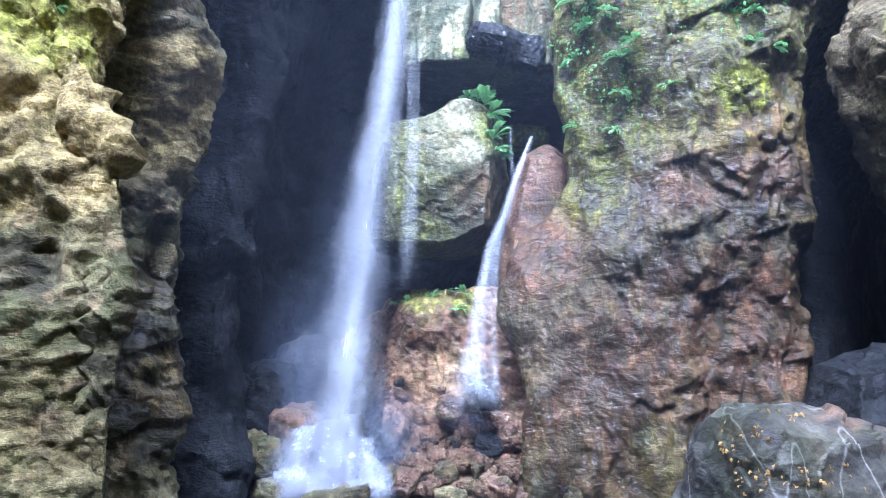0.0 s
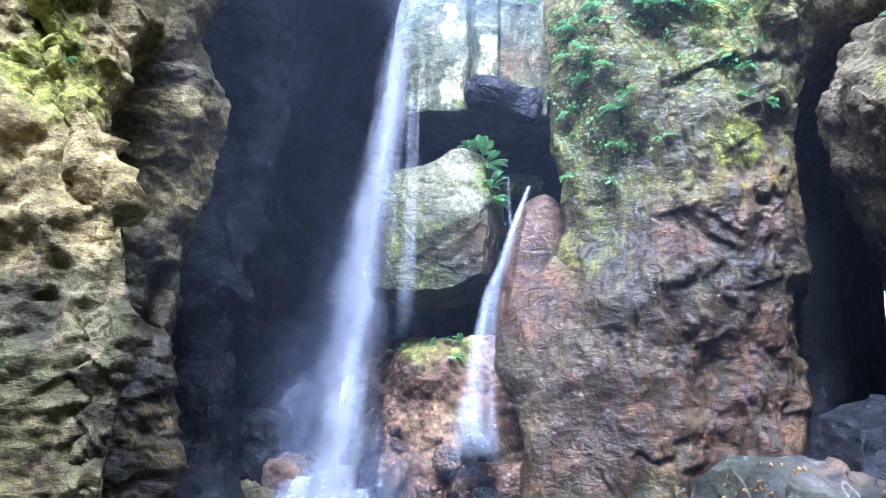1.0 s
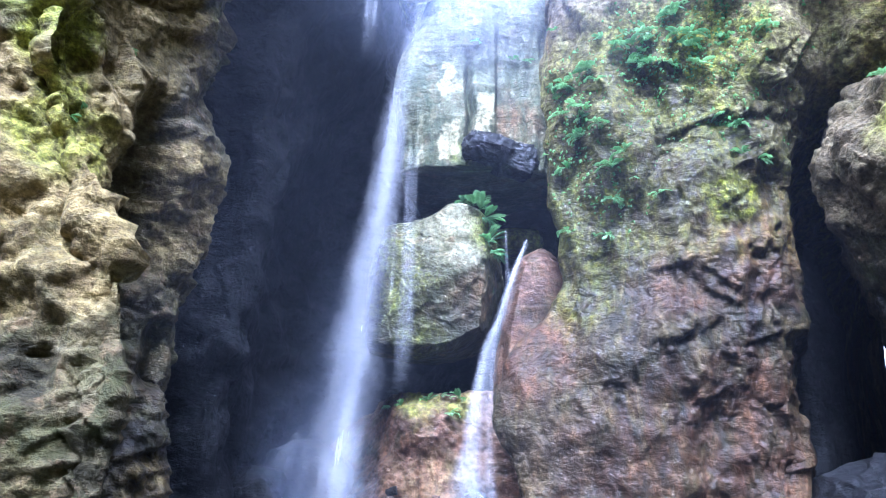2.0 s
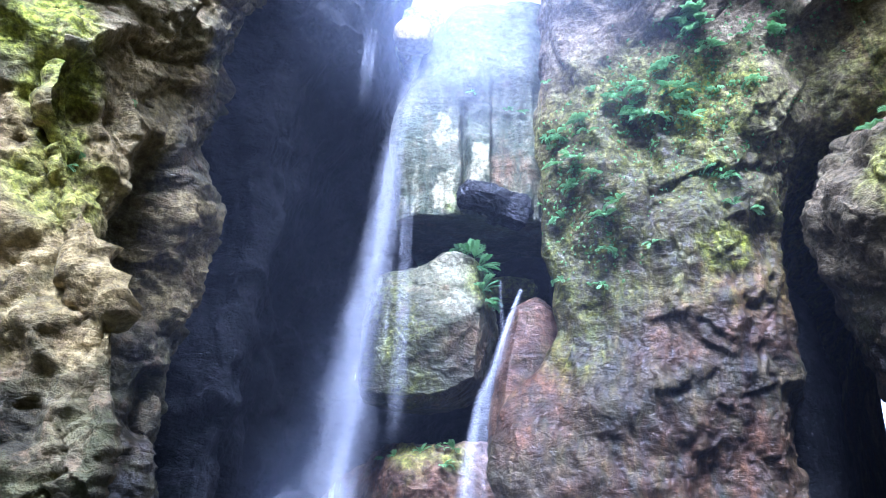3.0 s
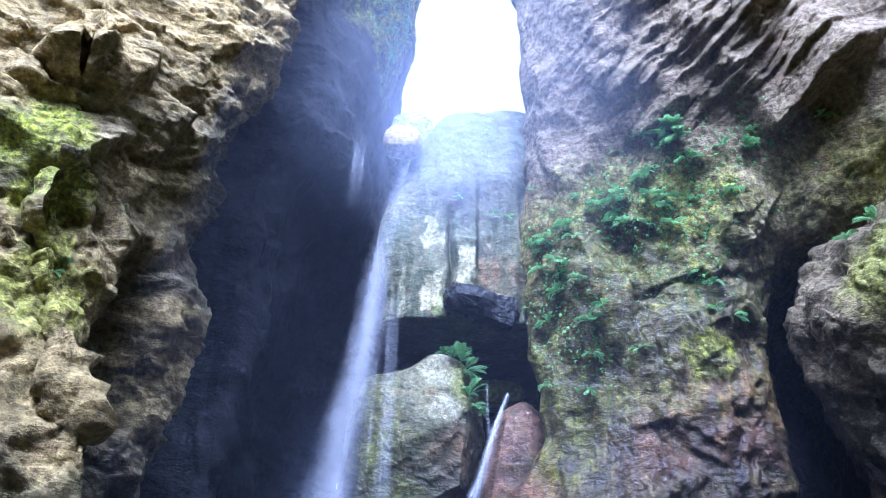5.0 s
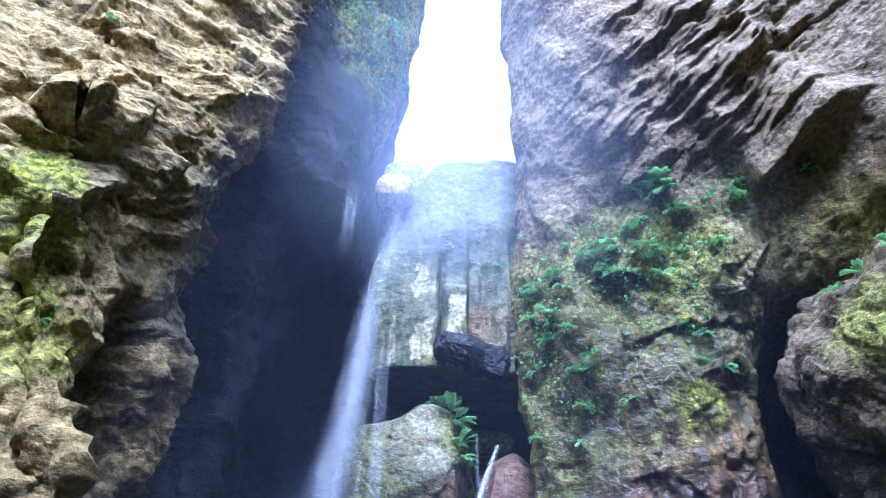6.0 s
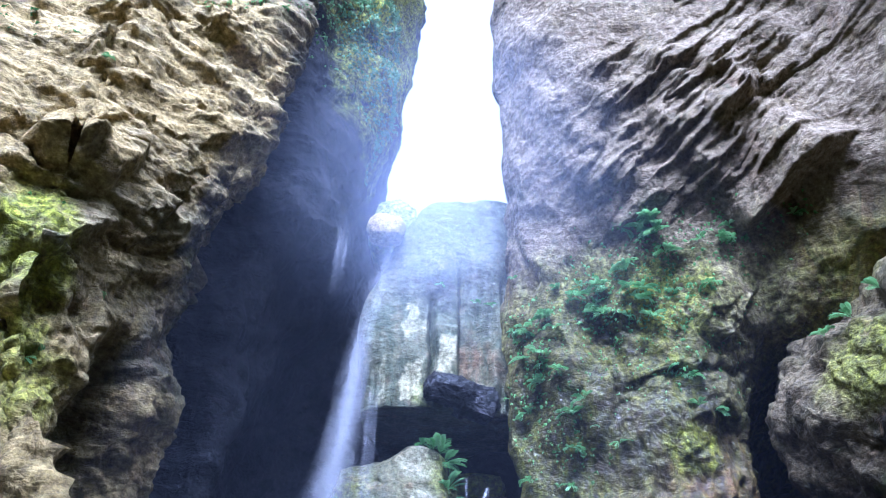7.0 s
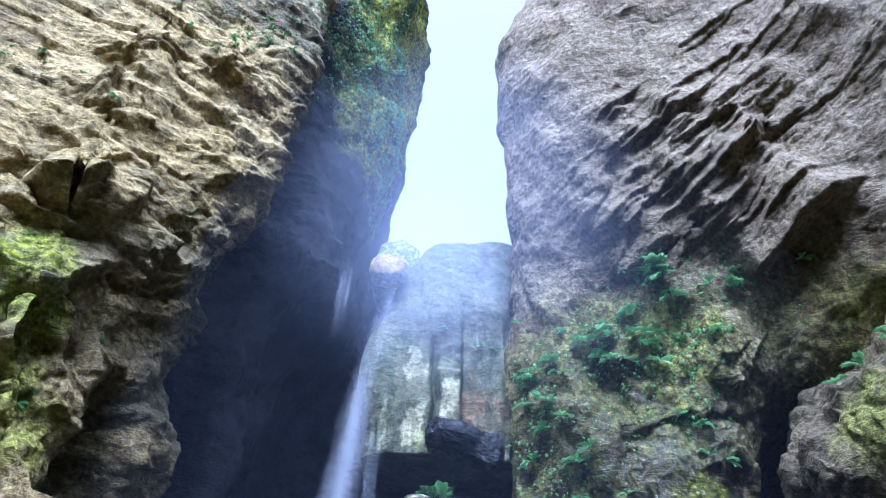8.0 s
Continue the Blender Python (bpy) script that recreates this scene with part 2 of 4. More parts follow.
def mesh_object(name, verts, faces, material, masks=None, flat=False, smooth_angle=None):
    me = bpy.data.meshes.new(name)
    me.from_pydata(np.asarray(verts).tolist(), [], faces)
    me.materials.append(material)
    if not flat:
        me.polygons.foreach_set("use_smooth", np.ones(len(me.polygons), bool))
    for key, vals in (masks or {}).items():
        a = me.attributes.new(key, "FLOAT", "POINT")
        a.data.foreach_set("value", np.ascontiguousarray(np.clip(vals, 0, 1), dtype=np.float32))
    me.update()
    return new(name, me)


def blobs(p, spots, wobble=0.35, seed=5):
    """A soft mask: the union of balls (x, y, z, radius, strength) with ragged edges."""
    out = np.zeros(len(p))
    w = 1 + wobble * fbm(p * 1.6, 3, seed)
    for x, y, z, r, s in spots:
        d = np.sqrt(((p - (x, y, z)) ** 2).sum(1)) / r * w
        out = np.maximum(out, s * (1 - smooth(0.55, 1.1, d)))
    return out


def grid_normals(v):
    du = np.gradient(v, axis=1)
    dv = np.gradient(v, axis=0)
    n = np.cross(du, dv)
    return n / (np.linalg.norm(n, axis=2, keepdims=True) + 1e-9)


class Plan:
    """The plan line of a rock wall at rising heights: every row has the same number of places (x, y)."""

    def __init__(self, foot=-1.2):
        self.foot, self.z, self.rows = foot, [], []

    def row(self, z, *places):
        if not self.rows and self.foot is not None:
            self.z.append(self.foot)
            self.rows.append(places)
        self.z.append(z)
        self.rows.append(places)
        return self


def cliff(name, plan, counts, dz, relief, masks, material):
    """A rock wall as a solid: rounded between the rows of its plan, roughened by relief(p) along the normal, closed behind and above.
    counts: columns in each stretch of the plan line; dz: the height of a row."""
    z = np.array(plan.z, float)
    ctrl = np.array(plan.rows, float)
    nz = int((z[-1] - z[0]) / dz) + 1
    zi = np.interp(np.linspace(z[0], z[-1], nz), z, np.arange(len(z)))
    rows = cubic(np.concatenate([ctrl, np.broadcast_to(z[:, None, None], ctrl.shape[:2] + (1,))], 2), zi)
    u = np.concatenate([np.linspace(i, i + 1, c, endpoint=False) for i, c in enumerate(counts)] + [[len(counts)]])
    g = cubic(rows.transpose(1, 0, 2), u).transpose(1, 0, 2)
    p = g.reshape(-1, 3)
    ends = np.minimum(smooth(0, 1, u), smooth(0, 1, len(counts) - u))
    d = relief(p) * np.broadcast_to(ends, (nz, len(u))).reshape(-1)
    v = p + grid_normals(g).reshape(-1, 3) * d[:, None]
    idx = np.arange(nz * len(u)).reshape(nz, len(u))
    faces = np.stack([idx[:-1, :-1], idx[:-1, 1:], idx[1:, 1:], idx[1:, :-1]], -1).reshape(-1, 4).tolist()
    faces += np.stack([idx[:-1, -1], idx[:-1, 0], idx[1:, 0], idx[1:, -1]], -1).tolist()
    faces += [idx[-1].tolist(), idx[0, ::-1].tolist()]
    return mesh_object(name, v, faces, material, {k: m(v) for k, m in masks.items()})


def ball_grid(n):
    """A cube of n x n faces a side, as unit directions, with shared corners."""
    key, verts, faces = {}, [], []
    for axis in range(3):
        for sign in (-1, 1):
            ids = np.zeros((n + 1, n + 1), int)
            for i in range(n + 1):
                for j in range(n + 1):
                    c = [0, 0, 0]
                    c[axis], c[(axis + 1) % 3], c[(axis + 2) % 3] = sign * n, 2 * i - n, 2 * j - n
                    c = tuple(c)
                    if c not in key:
                        key[c] = len(verts)
                        verts.append(c)
                    ids[i, j] = key[c]
            for i in range(n):
                for j in range(n):
                    f = [ids[i, j], ids[i + 1, j], ids[i + 1, j + 1], ids[i, j + 1]]
                    faces.append(f if sign > 0 else f[::-1])
    return np.array(verts, float) / n, faces


BALLS = {}


def boulder(name, centre, half, n, material, masks=None, square=0.35, turn=(0, 0, 0), seed=0, rough=0.12, cell=1.1, fine=0.5, shape=None):
    """A rock between a ball and a block, with broken facets, of half sizes half."""
    if n not in BALLS:
        BALLS[n] = ball_grid(n)
    c, faces = BALLS[n]
    unit = c / np.linalg.norm(c, axis=1, keepdims=True)
    p = unit * (1 - square) + c * square * 0.85
    if shape:
        p = shape(p)
    size = min(half)
    q = p * np.array(half)
    w = q / size + seed * 13.7
    d = rough * (broken(w, seed, (cell, -1.5), (cell * 5.5, -0.25)) + split(w, seed + 5, (cell * 1.3, 0.35), (cell * 3.0, 0.2)) + 0.5 * fbm(w * 1.1, 3, seed) + 0.12 * fine * fbm(w * 7, 3, seed + 9))
    q = q + unit * (d * size)[:, None]
    m = np.array(Euler([radians(a) for a in turn]).to_matrix())
    v = q @ m.T + np.array(centre)
    return mesh_object(name, v, faces, material, {k: f(v) for k, f in (masks or {}).items()})


# ---------------------------------------------------------------- the setting
def zero(p):
    return np.zeros(len(p))


def warp(p, scale, amount, seed):
    return amount * np.stack([fbm(p * scale, 3, seed + i) for i in range(3)], 1)


LEFT_LIPS = ([(-4.1, 8.9, -3.85, 9.8, 0.1), (-4.3, 6.9, -3.5, 6.7, 0.18), (-3.55, 5.85, -3.2, 6.6, 0.28), (-3.05, 6.5, -2.8, 7.2, 0.25),
              (-3.65, 6.9, -3.5, 7.4, 0.2), (-3.35, 6.85, -3.15, 7.65, 0.25), (-3.55, 4.95, -3.35, 5.1, 0.12)]
             + ledges(18, 3, -4.6, -2.6, 6.4, 10.5, 0.9, (0.15, 0.5), (0.04, 0.12)) + ledges(20, 4, -5.0, -2.6, 6.6, 11.0, -0.45, (0.3, 1.0), (0.04, 0.13))
             + ledges(12, 5, -3.7, -2.8, 1.0, 5.4, 0.5, (0.15, 0.5), (0.03, 0.09)))


def relief_left(p):
    """Depth into the rock: crumbly blocks low down, thick slabs that dip towards the falls higher up."""
    hi = smooth(5.4, 6.6, p[:, 2] + 0.5 * fbm(p * 0.9, 2, 15))
    b = turned(p, 20, 20, 10, 1, 1, 1.15) + warp(p, 0.8, 0.25, 40)
    low = broken(b, 1, (0.85, 0.3), (1.9, 0.18), (3.1, -0.12), (5.5, 0.07), (14.0, 0.025)) + split(b, 5, (2.3, 0.045), (5.0, 0.03), (9.5, 0.018))
    b = turned(p, 24, 30, -15, 0.6, 0.75, 1.7) + warp(p, 0.7, 0.22, 43)
    high = broken(b, 7, (0.75, 0.3), (1.9, -0.16), (4.0, 0.07), (14.0, -0.025)) + split(b, 9, (1.5, 0.08), (3.6, 0.045), (8.0, 0.022))
    pits = smooth(0.3, 0.75, fbm(p * np.array([1.2, 1.2, 0.8]), 3, 14)) * (1 - hi)
    line = p[:, 1] - 6.66 - 0.12 * fbm(p * 1.1, 3, 17)
    cleft = np.exp(-(line / 0.34) ** 2) * (1 - smooth(3.6, 4.2, p[:, 2]))
    cleft2 = np.exp(-((p[:, 1] - 6.9 + 0.25 * (p[:, 2] - 4.4)) / 0.24) ** 2) * smooth(3.6, 4.2, p[:, 2]) * (1 - smooth(5.2, 5.8, p[:, 2]))
    return -(0.12 * fbm(p * 0.6, 3, 11) + low * (1 - hi) + high * hi - 0.25 * pits - 1.0 * cleft - 0.6 * cleft2 + lips(p, p[:, 0], LEFT_LIPS))


def relief_buttress(p):
    b = turned(p, 20, 35, 0, 0.8, 0.8, 1.5) + warp(p, 0.8, 0.25, 70)
    return 0.15 * fbm(p * 0.7, 3, 11) + broken(b, 71, (0.9, 0.25), (2.0, 0.17), (2.9, -0.1)) + split(b, 75, (2.2, 0.06), (4.6, 0.035), (9.0, 0.018))


left_plan = Plan()
left_plan.row(1.2, (-6, 9.6), (-3.6, 8.6), (-2.75, 7.7), (-3.6, 6.75), (-2.76, 5.6), (-3.9, 5.1), (-16, 1))
left_plan.row(3.2, (-6, 9.6), (-3.6, 8.6), (-2.85, 7.7), (-3.75, 6.72), (-2.85, 5.65), (-4.0, 5.15), (-16, 1))
left_plan.row(4.9, (-6, 9.6), (-3.5, 8.5), (-2.65, 7.8), (-2.95, 6.7), (-3.4, 5.9), (-4.8, 5.3), (-16, 1))
left_plan.row(6.0, (-6, 9.4), (-3.7, 8.4), (-2.85, 7.4), (-3.0, 6.4), (-3.6, 5.75), (-4.9, 5.2), (-16, 1))
left_plan.row(7.4, (-6, 9.2), (-3.4, 8.0), (-2.40, 7.05), (-2.9, 6.4), (-3.7, 5.85), (-5.0, 5.4), (-16, 1.5))
left_plan.row(10.0, (-6, 9.2), (-2.9, 8.3), (-1.98, 7.4), (-2.65, 6.7), (-3.8, 6.2), (-5.3, 5.8), (-16, 2))
left_plan.row(16.0, (-6, 9.6), (-2.7, 8.7), (-1.9, 7.8), (-2.6, 7.3), (-3.9, 6.8), (-5.5, 6.4), (-16, 3))
left_wall = cliff(
    "wall_left", left_plan, [12, 45, 75, 85, 110, 10], 0.024, relief_left,
    # Tan crust; the big high blobs also paint in the brighter light up there.
    {"tan": lambda p: blobs(p, [(-3.4, 5.8, 4.3, 1.7, 0.75), (-2.8, 7.4, 4.6, 0.9, 0.6), (-3.0, 6.5, 6.2, 1.0, 0.5), (-2.7, 7.6, 1.6, 0.5, 0.6), (-3.8, 5.7, 9.8, 3.2, 1.0), (-4.3, 5.4, 7.8, 1.7, 1.0), (-3.4, 5.3, 1.2, 1.0, 0.25)]),
     "moss": lambda p: blobs(p, [(-4.0, 5.65, 6.2, 0.45, 1.0), (-3.75, 5.7, 6.35, 0.45, 1.0), (-3.6, 5.8, 5.7, 0.45, 0.8), (-3.4, 5.8, 4.7, 0.6, 0.6), (-3.5, 5.8, 5.2, 0.35, 0.7)]),
     # Wet rock, and painted shade in the cleft and rib behind the pillar.
     "wet": lambda p: blobs(p, [(-3.4, 6.6, 1.4, 0.9, 1.0), (-2.9, 7.5, 1.9, 1.1, 1.0), (-3.3, 6.9, 3.0, 0.9, 1.0), (-3.0, 7.0, 5.7, 0.6, 0.6)]),
     "rust": zero},
    ROCK_LEFT)
tagged(left_wall, "grey and tan craggy schist cliff with moss", "cliff", kind="structure")


def relief_back(p):
    b = turned(p, 10, 40, 20, 1, 1, 0.8) + warp(p, 0.8, 0.3, 60)
    return 0.25 * fbm(p * 0.6, 3, 23) + broken(b, 21, (0.6, 0.35), (1.6, 0.22), (2.6, -0.12)) + split(b, 25, (2.2, 0.04), (5.0, 0.025))


back_plan = Plan()
back_plan.row(2.5, (-8, 20), (-7, 9.4), (-3.5, 9.2), (-2.7, 9.6), (-3.1, 11.2), (-2.6, 13.2), (-1.0, 13.8), (0.6, 12.8), (2.6, 12.4), (6, 20))
back_plan.row(5.5, (-8, 20), (-7, 9.4), (-3.4, 9.1), (-2.45, 9.5), (-2.8, 11.2), (-2.3, 13.2), (-0.9, 13.8), (0.6, 13.0), (2.6, 12.6), (6, 20))
back_plan.row(7.6, (-8, 20), (-7, 9.2), (-3.2, 8.7), (-2.1, 9.3), (-2.2, 10.8), (-1.9, 12.6), (-0.8, 13.4), (0.6, 13.2), (2.6, 12.9), (6, 20))
back_plan.row(9.3, (-8, 20), (-7, 9.0), (-2.8, 8.5), (-1.6, 9.1), (-1.25, 9.9), (-1.25, 11.0), (-1.0, 12.4), (0.6, 13.2), (2.6, 13.4), (6, 21))
back_plan.row(10.3, (-8, 24), (-7, 9.0), (-2.7, 8.5), (-1.7, 9.1), (-1.35, 9.9), (-1.2, 11.0), (-1.3, 13.0), (-1.6, 18), (-2.4, 24), (-3, 40))
back_plan.row(12.0, (-8, 24), (-7, 9.0), (-2.6, 8.5), (-1.6, 9.2), (-1.05, 10.1), (-0.85, 11.2), (-1.0, 13.4), (-1.5, 18), (-2.3, 24), (-3, 40))
back_plan.row(15.0, (-8, 24), (-7, 9.0), (-2.6, 8.6), (-1.5, 9.3), (-0.75, 10.3), (-0.6, 11.4), (-0.6, 13.4), (-1.0, 18), (-1.4, 24), (-3, 40))
back_plan.row(18.0, (-8, 24), (-7, 9.0), (-2.6, 8.6), (-1.4, 9.4), (-0.9, 10.3), (-0.8, 11.4), (-0.45, 14), (-1.2, 18), (-2.6, 24), (-3, 40))
back_plan.row(21.0, (-8, 24), (-7, 9.0), (-2.4, 8.6), (-0.9, 9.4), (-0.25, 10.4), (-0.1, 11.6), (-0.2, 14), (-1.1, 18), (-2.2, 24), (-3, 40))
# The near-black rock colour imitates the shade of this recess.
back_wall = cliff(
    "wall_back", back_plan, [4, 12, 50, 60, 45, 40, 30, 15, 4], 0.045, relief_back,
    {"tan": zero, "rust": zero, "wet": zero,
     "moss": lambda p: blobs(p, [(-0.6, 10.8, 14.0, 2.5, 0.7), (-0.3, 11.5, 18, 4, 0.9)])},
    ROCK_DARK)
tagged(back_wall, "schist back wall of the gorge, darkened to imitate recess shade", "cliff", kind="structure")


def grooves(p, lines):
    """Cracks and ledges across a wall that faces the pool: straight cuts (x, z, x, z, half width, depth) with a sharp upper lip."""
    out = np.zeros(len(p))
    wob = 0.22 * fbm(p * 1.7, 4, 91)
    part = smooth(-0.35, 0.3, fbm(p * 2.1, 3, 92))
    for x0, z0, x1, z1, w, depth in lines:
        dx, dz = x1 - x0, z1 - z0
        n = math.hypot(dx, dz)
        a = ((p[:, 0] - x0) * dx + (p[:, 2] - z0) * dz) / n
        c = ((p[:, 2] - z0) * dx - (p[:, 0] - x0) * dz) / n + wob
        inside = smooth(-0.15, 0.1, a) * smooth(-0.15, 0.1, n - a)
        out -= 0.5 * depth * part * inside * smooth(-w, -0.1 * w, c) * (1 - smooth(0.25 * w, 0.5 * w, c))
        out += 0.35 * depth * inside * np.exp(-((c - 0.9 * w) / (0.7 * w)) ** 2)
    return out


RIGHT_LIPS = ([(4.85, 8.35, 5.95, 9.15, 0.5), (3.5, 8.75, 4.9, 9.7, 0.12), (2.75, 9.0, 4.0, 10.0, 0.15), (3.9, 9.5, 5.2, 10.5, 0.15), (3.0, 8.6, 3.7, 9.0, 0.18), (4.4, 6.9, 5.0, 7.6, 0.2)]
              + ledges(40, 6, 2.6, 5.2, 8.9, 11.0, 0.75, (0.2, 0.8), (0.04, 0.13)) + ledges(10, 7, 3.5, 6.0, 10.5, 13.0, 0.75, (0.5, 1.3), (0.04, 0.12))
              + ledges(14, 8, 2.6, 4.8, 1.0, 7.6, 0.45, (0.2, 0.7), (0.03, 0.1)) + ledges(10, 9, 3.4, 4.9, 2.0, 8.0, -0.5, (0.2, 0.6), (0.03, 0.09)))


def relief_right(p):
    """Wet rounded rock low down; above it a smoother face with a field of stepped slabs that rise away from the slot."""
    hi = smooth(8.0, 8.8, p[:, 2] + 0.3 * (p[:, 0] - 3) + 0.3 * fbm(p * 0.9, 2, 58))
    wv = warp(p, 0.8, 0.25, 50)
    b = turned(p, 8, -14, 10, 1.1, 1.1, 0.65) + wv
    runs = fbm(p * np.array([1.1, 1.1, 0.3]) + wv, 3, 34)
    calm = smooth(-0.25, 0.4, fbm(p * np.array([0.8, 0.8, 0.55]), 3, 37) + 0.5 * (1 - smooth(2.2, 3.2, p[:, 0])) - 0.1)
    act = 1.15 - 0.6 * calm
    low = 0.16 * runs + broken(b, 31, (0.85, 0.17), (2.0, 0.09), (2.7, -0.07)) + act * (broken(b, 34, (4.5, 0.06), (7.0, -0.04), (14.0, 0.022)) + split(b, 36, (2.4, 0.025), (5.5, 0.022), (10.0, 0.014)))
    low += 0.45 * grooves(p, CRACKS)
    dip = turned(p, -6, -36, 0, 0.5, 0.6, 1.0) + warp(p, 0.6, 0.12, 45)
    field = np.exp(-(((p[:, 0] - 4.0 - 0.4 * (p[:, 2] - 10)) / 1.9) ** 2 + ((p[:, 2] - 10.1) / 1.5) ** 2)) * (1 + 0.8 * fbm(p * 0.8, 3, 38))
    slabs = split(dip * np.array([1, 1, 2.6]), 61, (1.0, 0.12), (2.2, 0.07), (4.5, 0.035))
    high = np.clip(field, 0.1, 1.1) * slabs + broken(b, 64, (0.7, 0.14), (2.2, -0.09), (5.5, 0.03), (12.0, 0.014)) + 0.02 * split_blocks(b * 4.0, 68)
    return 0.2 * fbm(p * 0.6, 3, 35) + low * (1 - hi) + high * hi + lips(p, p[:, 0], RIGHT_LIPS)


CRACKS = ((2.45, 6.35, 3.75, 6.4, 0.14, 0.2), (3.7, 6.38, 5.0, 6.65, 0.14, 0.22), (2.95, 3.55, 3.6, 3.9, 0.14, 0.3), (3.7, 4.45, 4.6, 5.0, 0.2, 0.4),
          (4.3, 4.1, 4.85, 3.4, 0.2, 0.45), (3.0, 1.8, 3.6, 1.5, 0.2, 0.45), (2.5, 1.0, 3.0, 1.35, 0.12, 0.2), (4.3, 2.6, 4.9, 2.4, 0.14, 0.25))
right_plan = Plan()
right_plan.row(0.9, (2.6, 14), (1.9, 10.8), (1.15, 9.8), (2.2, 9.4), (3.6, 9.3), (4.9, 9.5), (5.9, 12.2), (9, 14))
right_plan.row(2.7, (2.6, 14), (1.5, 10.8), (0.80, 9.95), (2.0, 9.5), (3.6, 9.3), (4.9, 9.5), (5.9, 12.2), (9, 14))
right_plan.row(4.5, (2.6, 14), (2.2, 10.8), (1.75, 9.9), (2.6, 9.4), (3.7, 9.0), (4.9, 9.3), (5.9, 12.2), (9, 14))
right_plan.row(6.0, (2.6, 14), (2.0, 10.8), (1.55, 9.8), (2.5, 9.2), (3.7, 8.8), (4.9, 9.0), (5.8, 11.0), (9, 13))
right_plan.row(7.2, (2.6, 14), (2.0, 10.8), (1.52, 9.65), (2.5, 8.95), (3.7, 8.5), (4.9, 8.5), (5.9, 8.2), (9, 8))
right_plan.row(8.3, (2.6, 14), (2.0, 10.8), (1.50, 9.5), (2.5, 8.7), (3.7, 8.2), (5.0, 7.8), (6.2, 6.7), (9, 4))
right_plan.row(10.4, (2.8, 16), (2.15, 10.6), (1.48, 8.9), (2.4, 7.8), (3.8, 7.3), (5.3, 6.8), (6.5, 5.2), (9, 0))
right_plan.row(14.2, (3.0, 18), (2.25, 10.6), (1.38, 8.7), (2.4, 7.2), (3.9, 6.4), (5.4, 5.8), (6.6, 4.2), (9, -1))
right_plan.row(17.0, (4.0, 20), (3.2, 11.0), (2.35, 8.8), (2.8, 7.2), (4.1, 6.2), (5.8, 5.6), (7.2, 4.0), (10, -1))
right_plan.row(21.0, (5.0, 20), (4.2, 11.0), (3.5, 8.8), (3.7, 7.2), (4.6, 6.2), (6.2, 5.6), (7.6, 4.0), (11, -1))
right_wall = cliff(
    "wall_right", right_plan, [6, 45, 70, 70, 70, 70, 50], 0.026, relief_right,
    # Paler dry rock above, its tan raised further to imitate stronger light.
    {"tan": lambda p: np.maximum(0.95 * smooth(7.6, 9.0, p[:, 2]), blobs(p, [(4.5, 8.4, 7.8, 1.3, 1.0), (4.7, 8.8, 6.6, 0.7, 0.8), (1.5, 9.9, 2.2, 0.7, 0.7), (1.9, 9.2, 7.6, 1.1, 0.4), (2.9, 8.7, 8.2, 0.9, 0.5)])),
     "moss": lambda p: np.maximum(0.28 * smooth(4.0, 5.2, p[:, 2]) * (1 - smooth(7.6, 8.6, p[:, 2])), blobs(p, [(3.9, 8.8, 5.45, 0.42, 1.0), (2.2, 9.4, 5.4, 1.1, 0.45), (3.65, 8.4, 7.4, 0.9, 0.65), (2.8, 8.8, 7.4, 1.2, 0.4), (2.9, 9.4, 0.6, 0.6, 0.2), (1.9, 9.5, 4.2, 0.6, 0.35), (3.6, 8.7, 6.4, 0.7, 0.5)])),
     "wet": lambda p: np.maximum(0.85 * (1 - smooth(6.0, 7.6, p[:, 2] + 0.6 * fbm(p * 0.8, 3, 57))), blobs(p, [(3.2, 9.3, 1.5, 2.8, 1.0), (4.2, 9.1, 4.4, 2.0, 1.0), (2.8, 9.2, 4.6, 2.2, 1.0), (2.6, 9.0, 6.4, 1.6, 0.8), (1.2, 10, 3.6, 1.2, 0.9)])),
     "rust": lambda p: blobs(p, [(2.4, 9.4, 1.5, 1.6, 0.55), (4.3, 9.0, 4.9, 1.0, 0.9), (3.3, 9.2, 4.3, 0.7, 0.75), (1.3, 9.9, 3.4, 0.9, 0.85), (3.9, 9.2, 2.2, 1.4, 0.75)])},
    ROCK_RIGHT)
tagged(right_wall, "wet brown overhanging schist cliff with ferns", "cliff", kind="structure")

butt_plan = Plan()
butt_plan.row(2.0, (9.5, 14.5), (6.9, 9.8), (6.4, 8.8), (6.2, 7.0), (5.8, 4.5), (5.2, -6))
butt_plan.row(4.0, (9.5, 14.5), (6.0, 9.4), (5.6, 8.4), (5.6, 6.9), (5.6, 4.5), (5.2, -6))
butt_plan.row(5.6, (9.5, 14.5), (5.2, 9.0), (4.95, 8.0), (5.2, 6.8), (5.4, 4.5), (5.2, -6))
butt_plan.row(6.5, (9.5, 14.5), (5.7, 9.0), (5.4, 8.0), (5.45, 6.6), (5.5, 4.5), (5.6, -6))
butt_plan.row(7.3, (9.5, 14.5), (6.4, 9.0), (6.2, 7.9), (6.1, 6.5), (5.9, 4.3), (6.2, -6))
butt_plan.row(8.0, (10, 10.5), (7.6, 9.0), (7.3, 7.8), (7.2, 6.4), (6.8, 4.2), (7.0, -6))
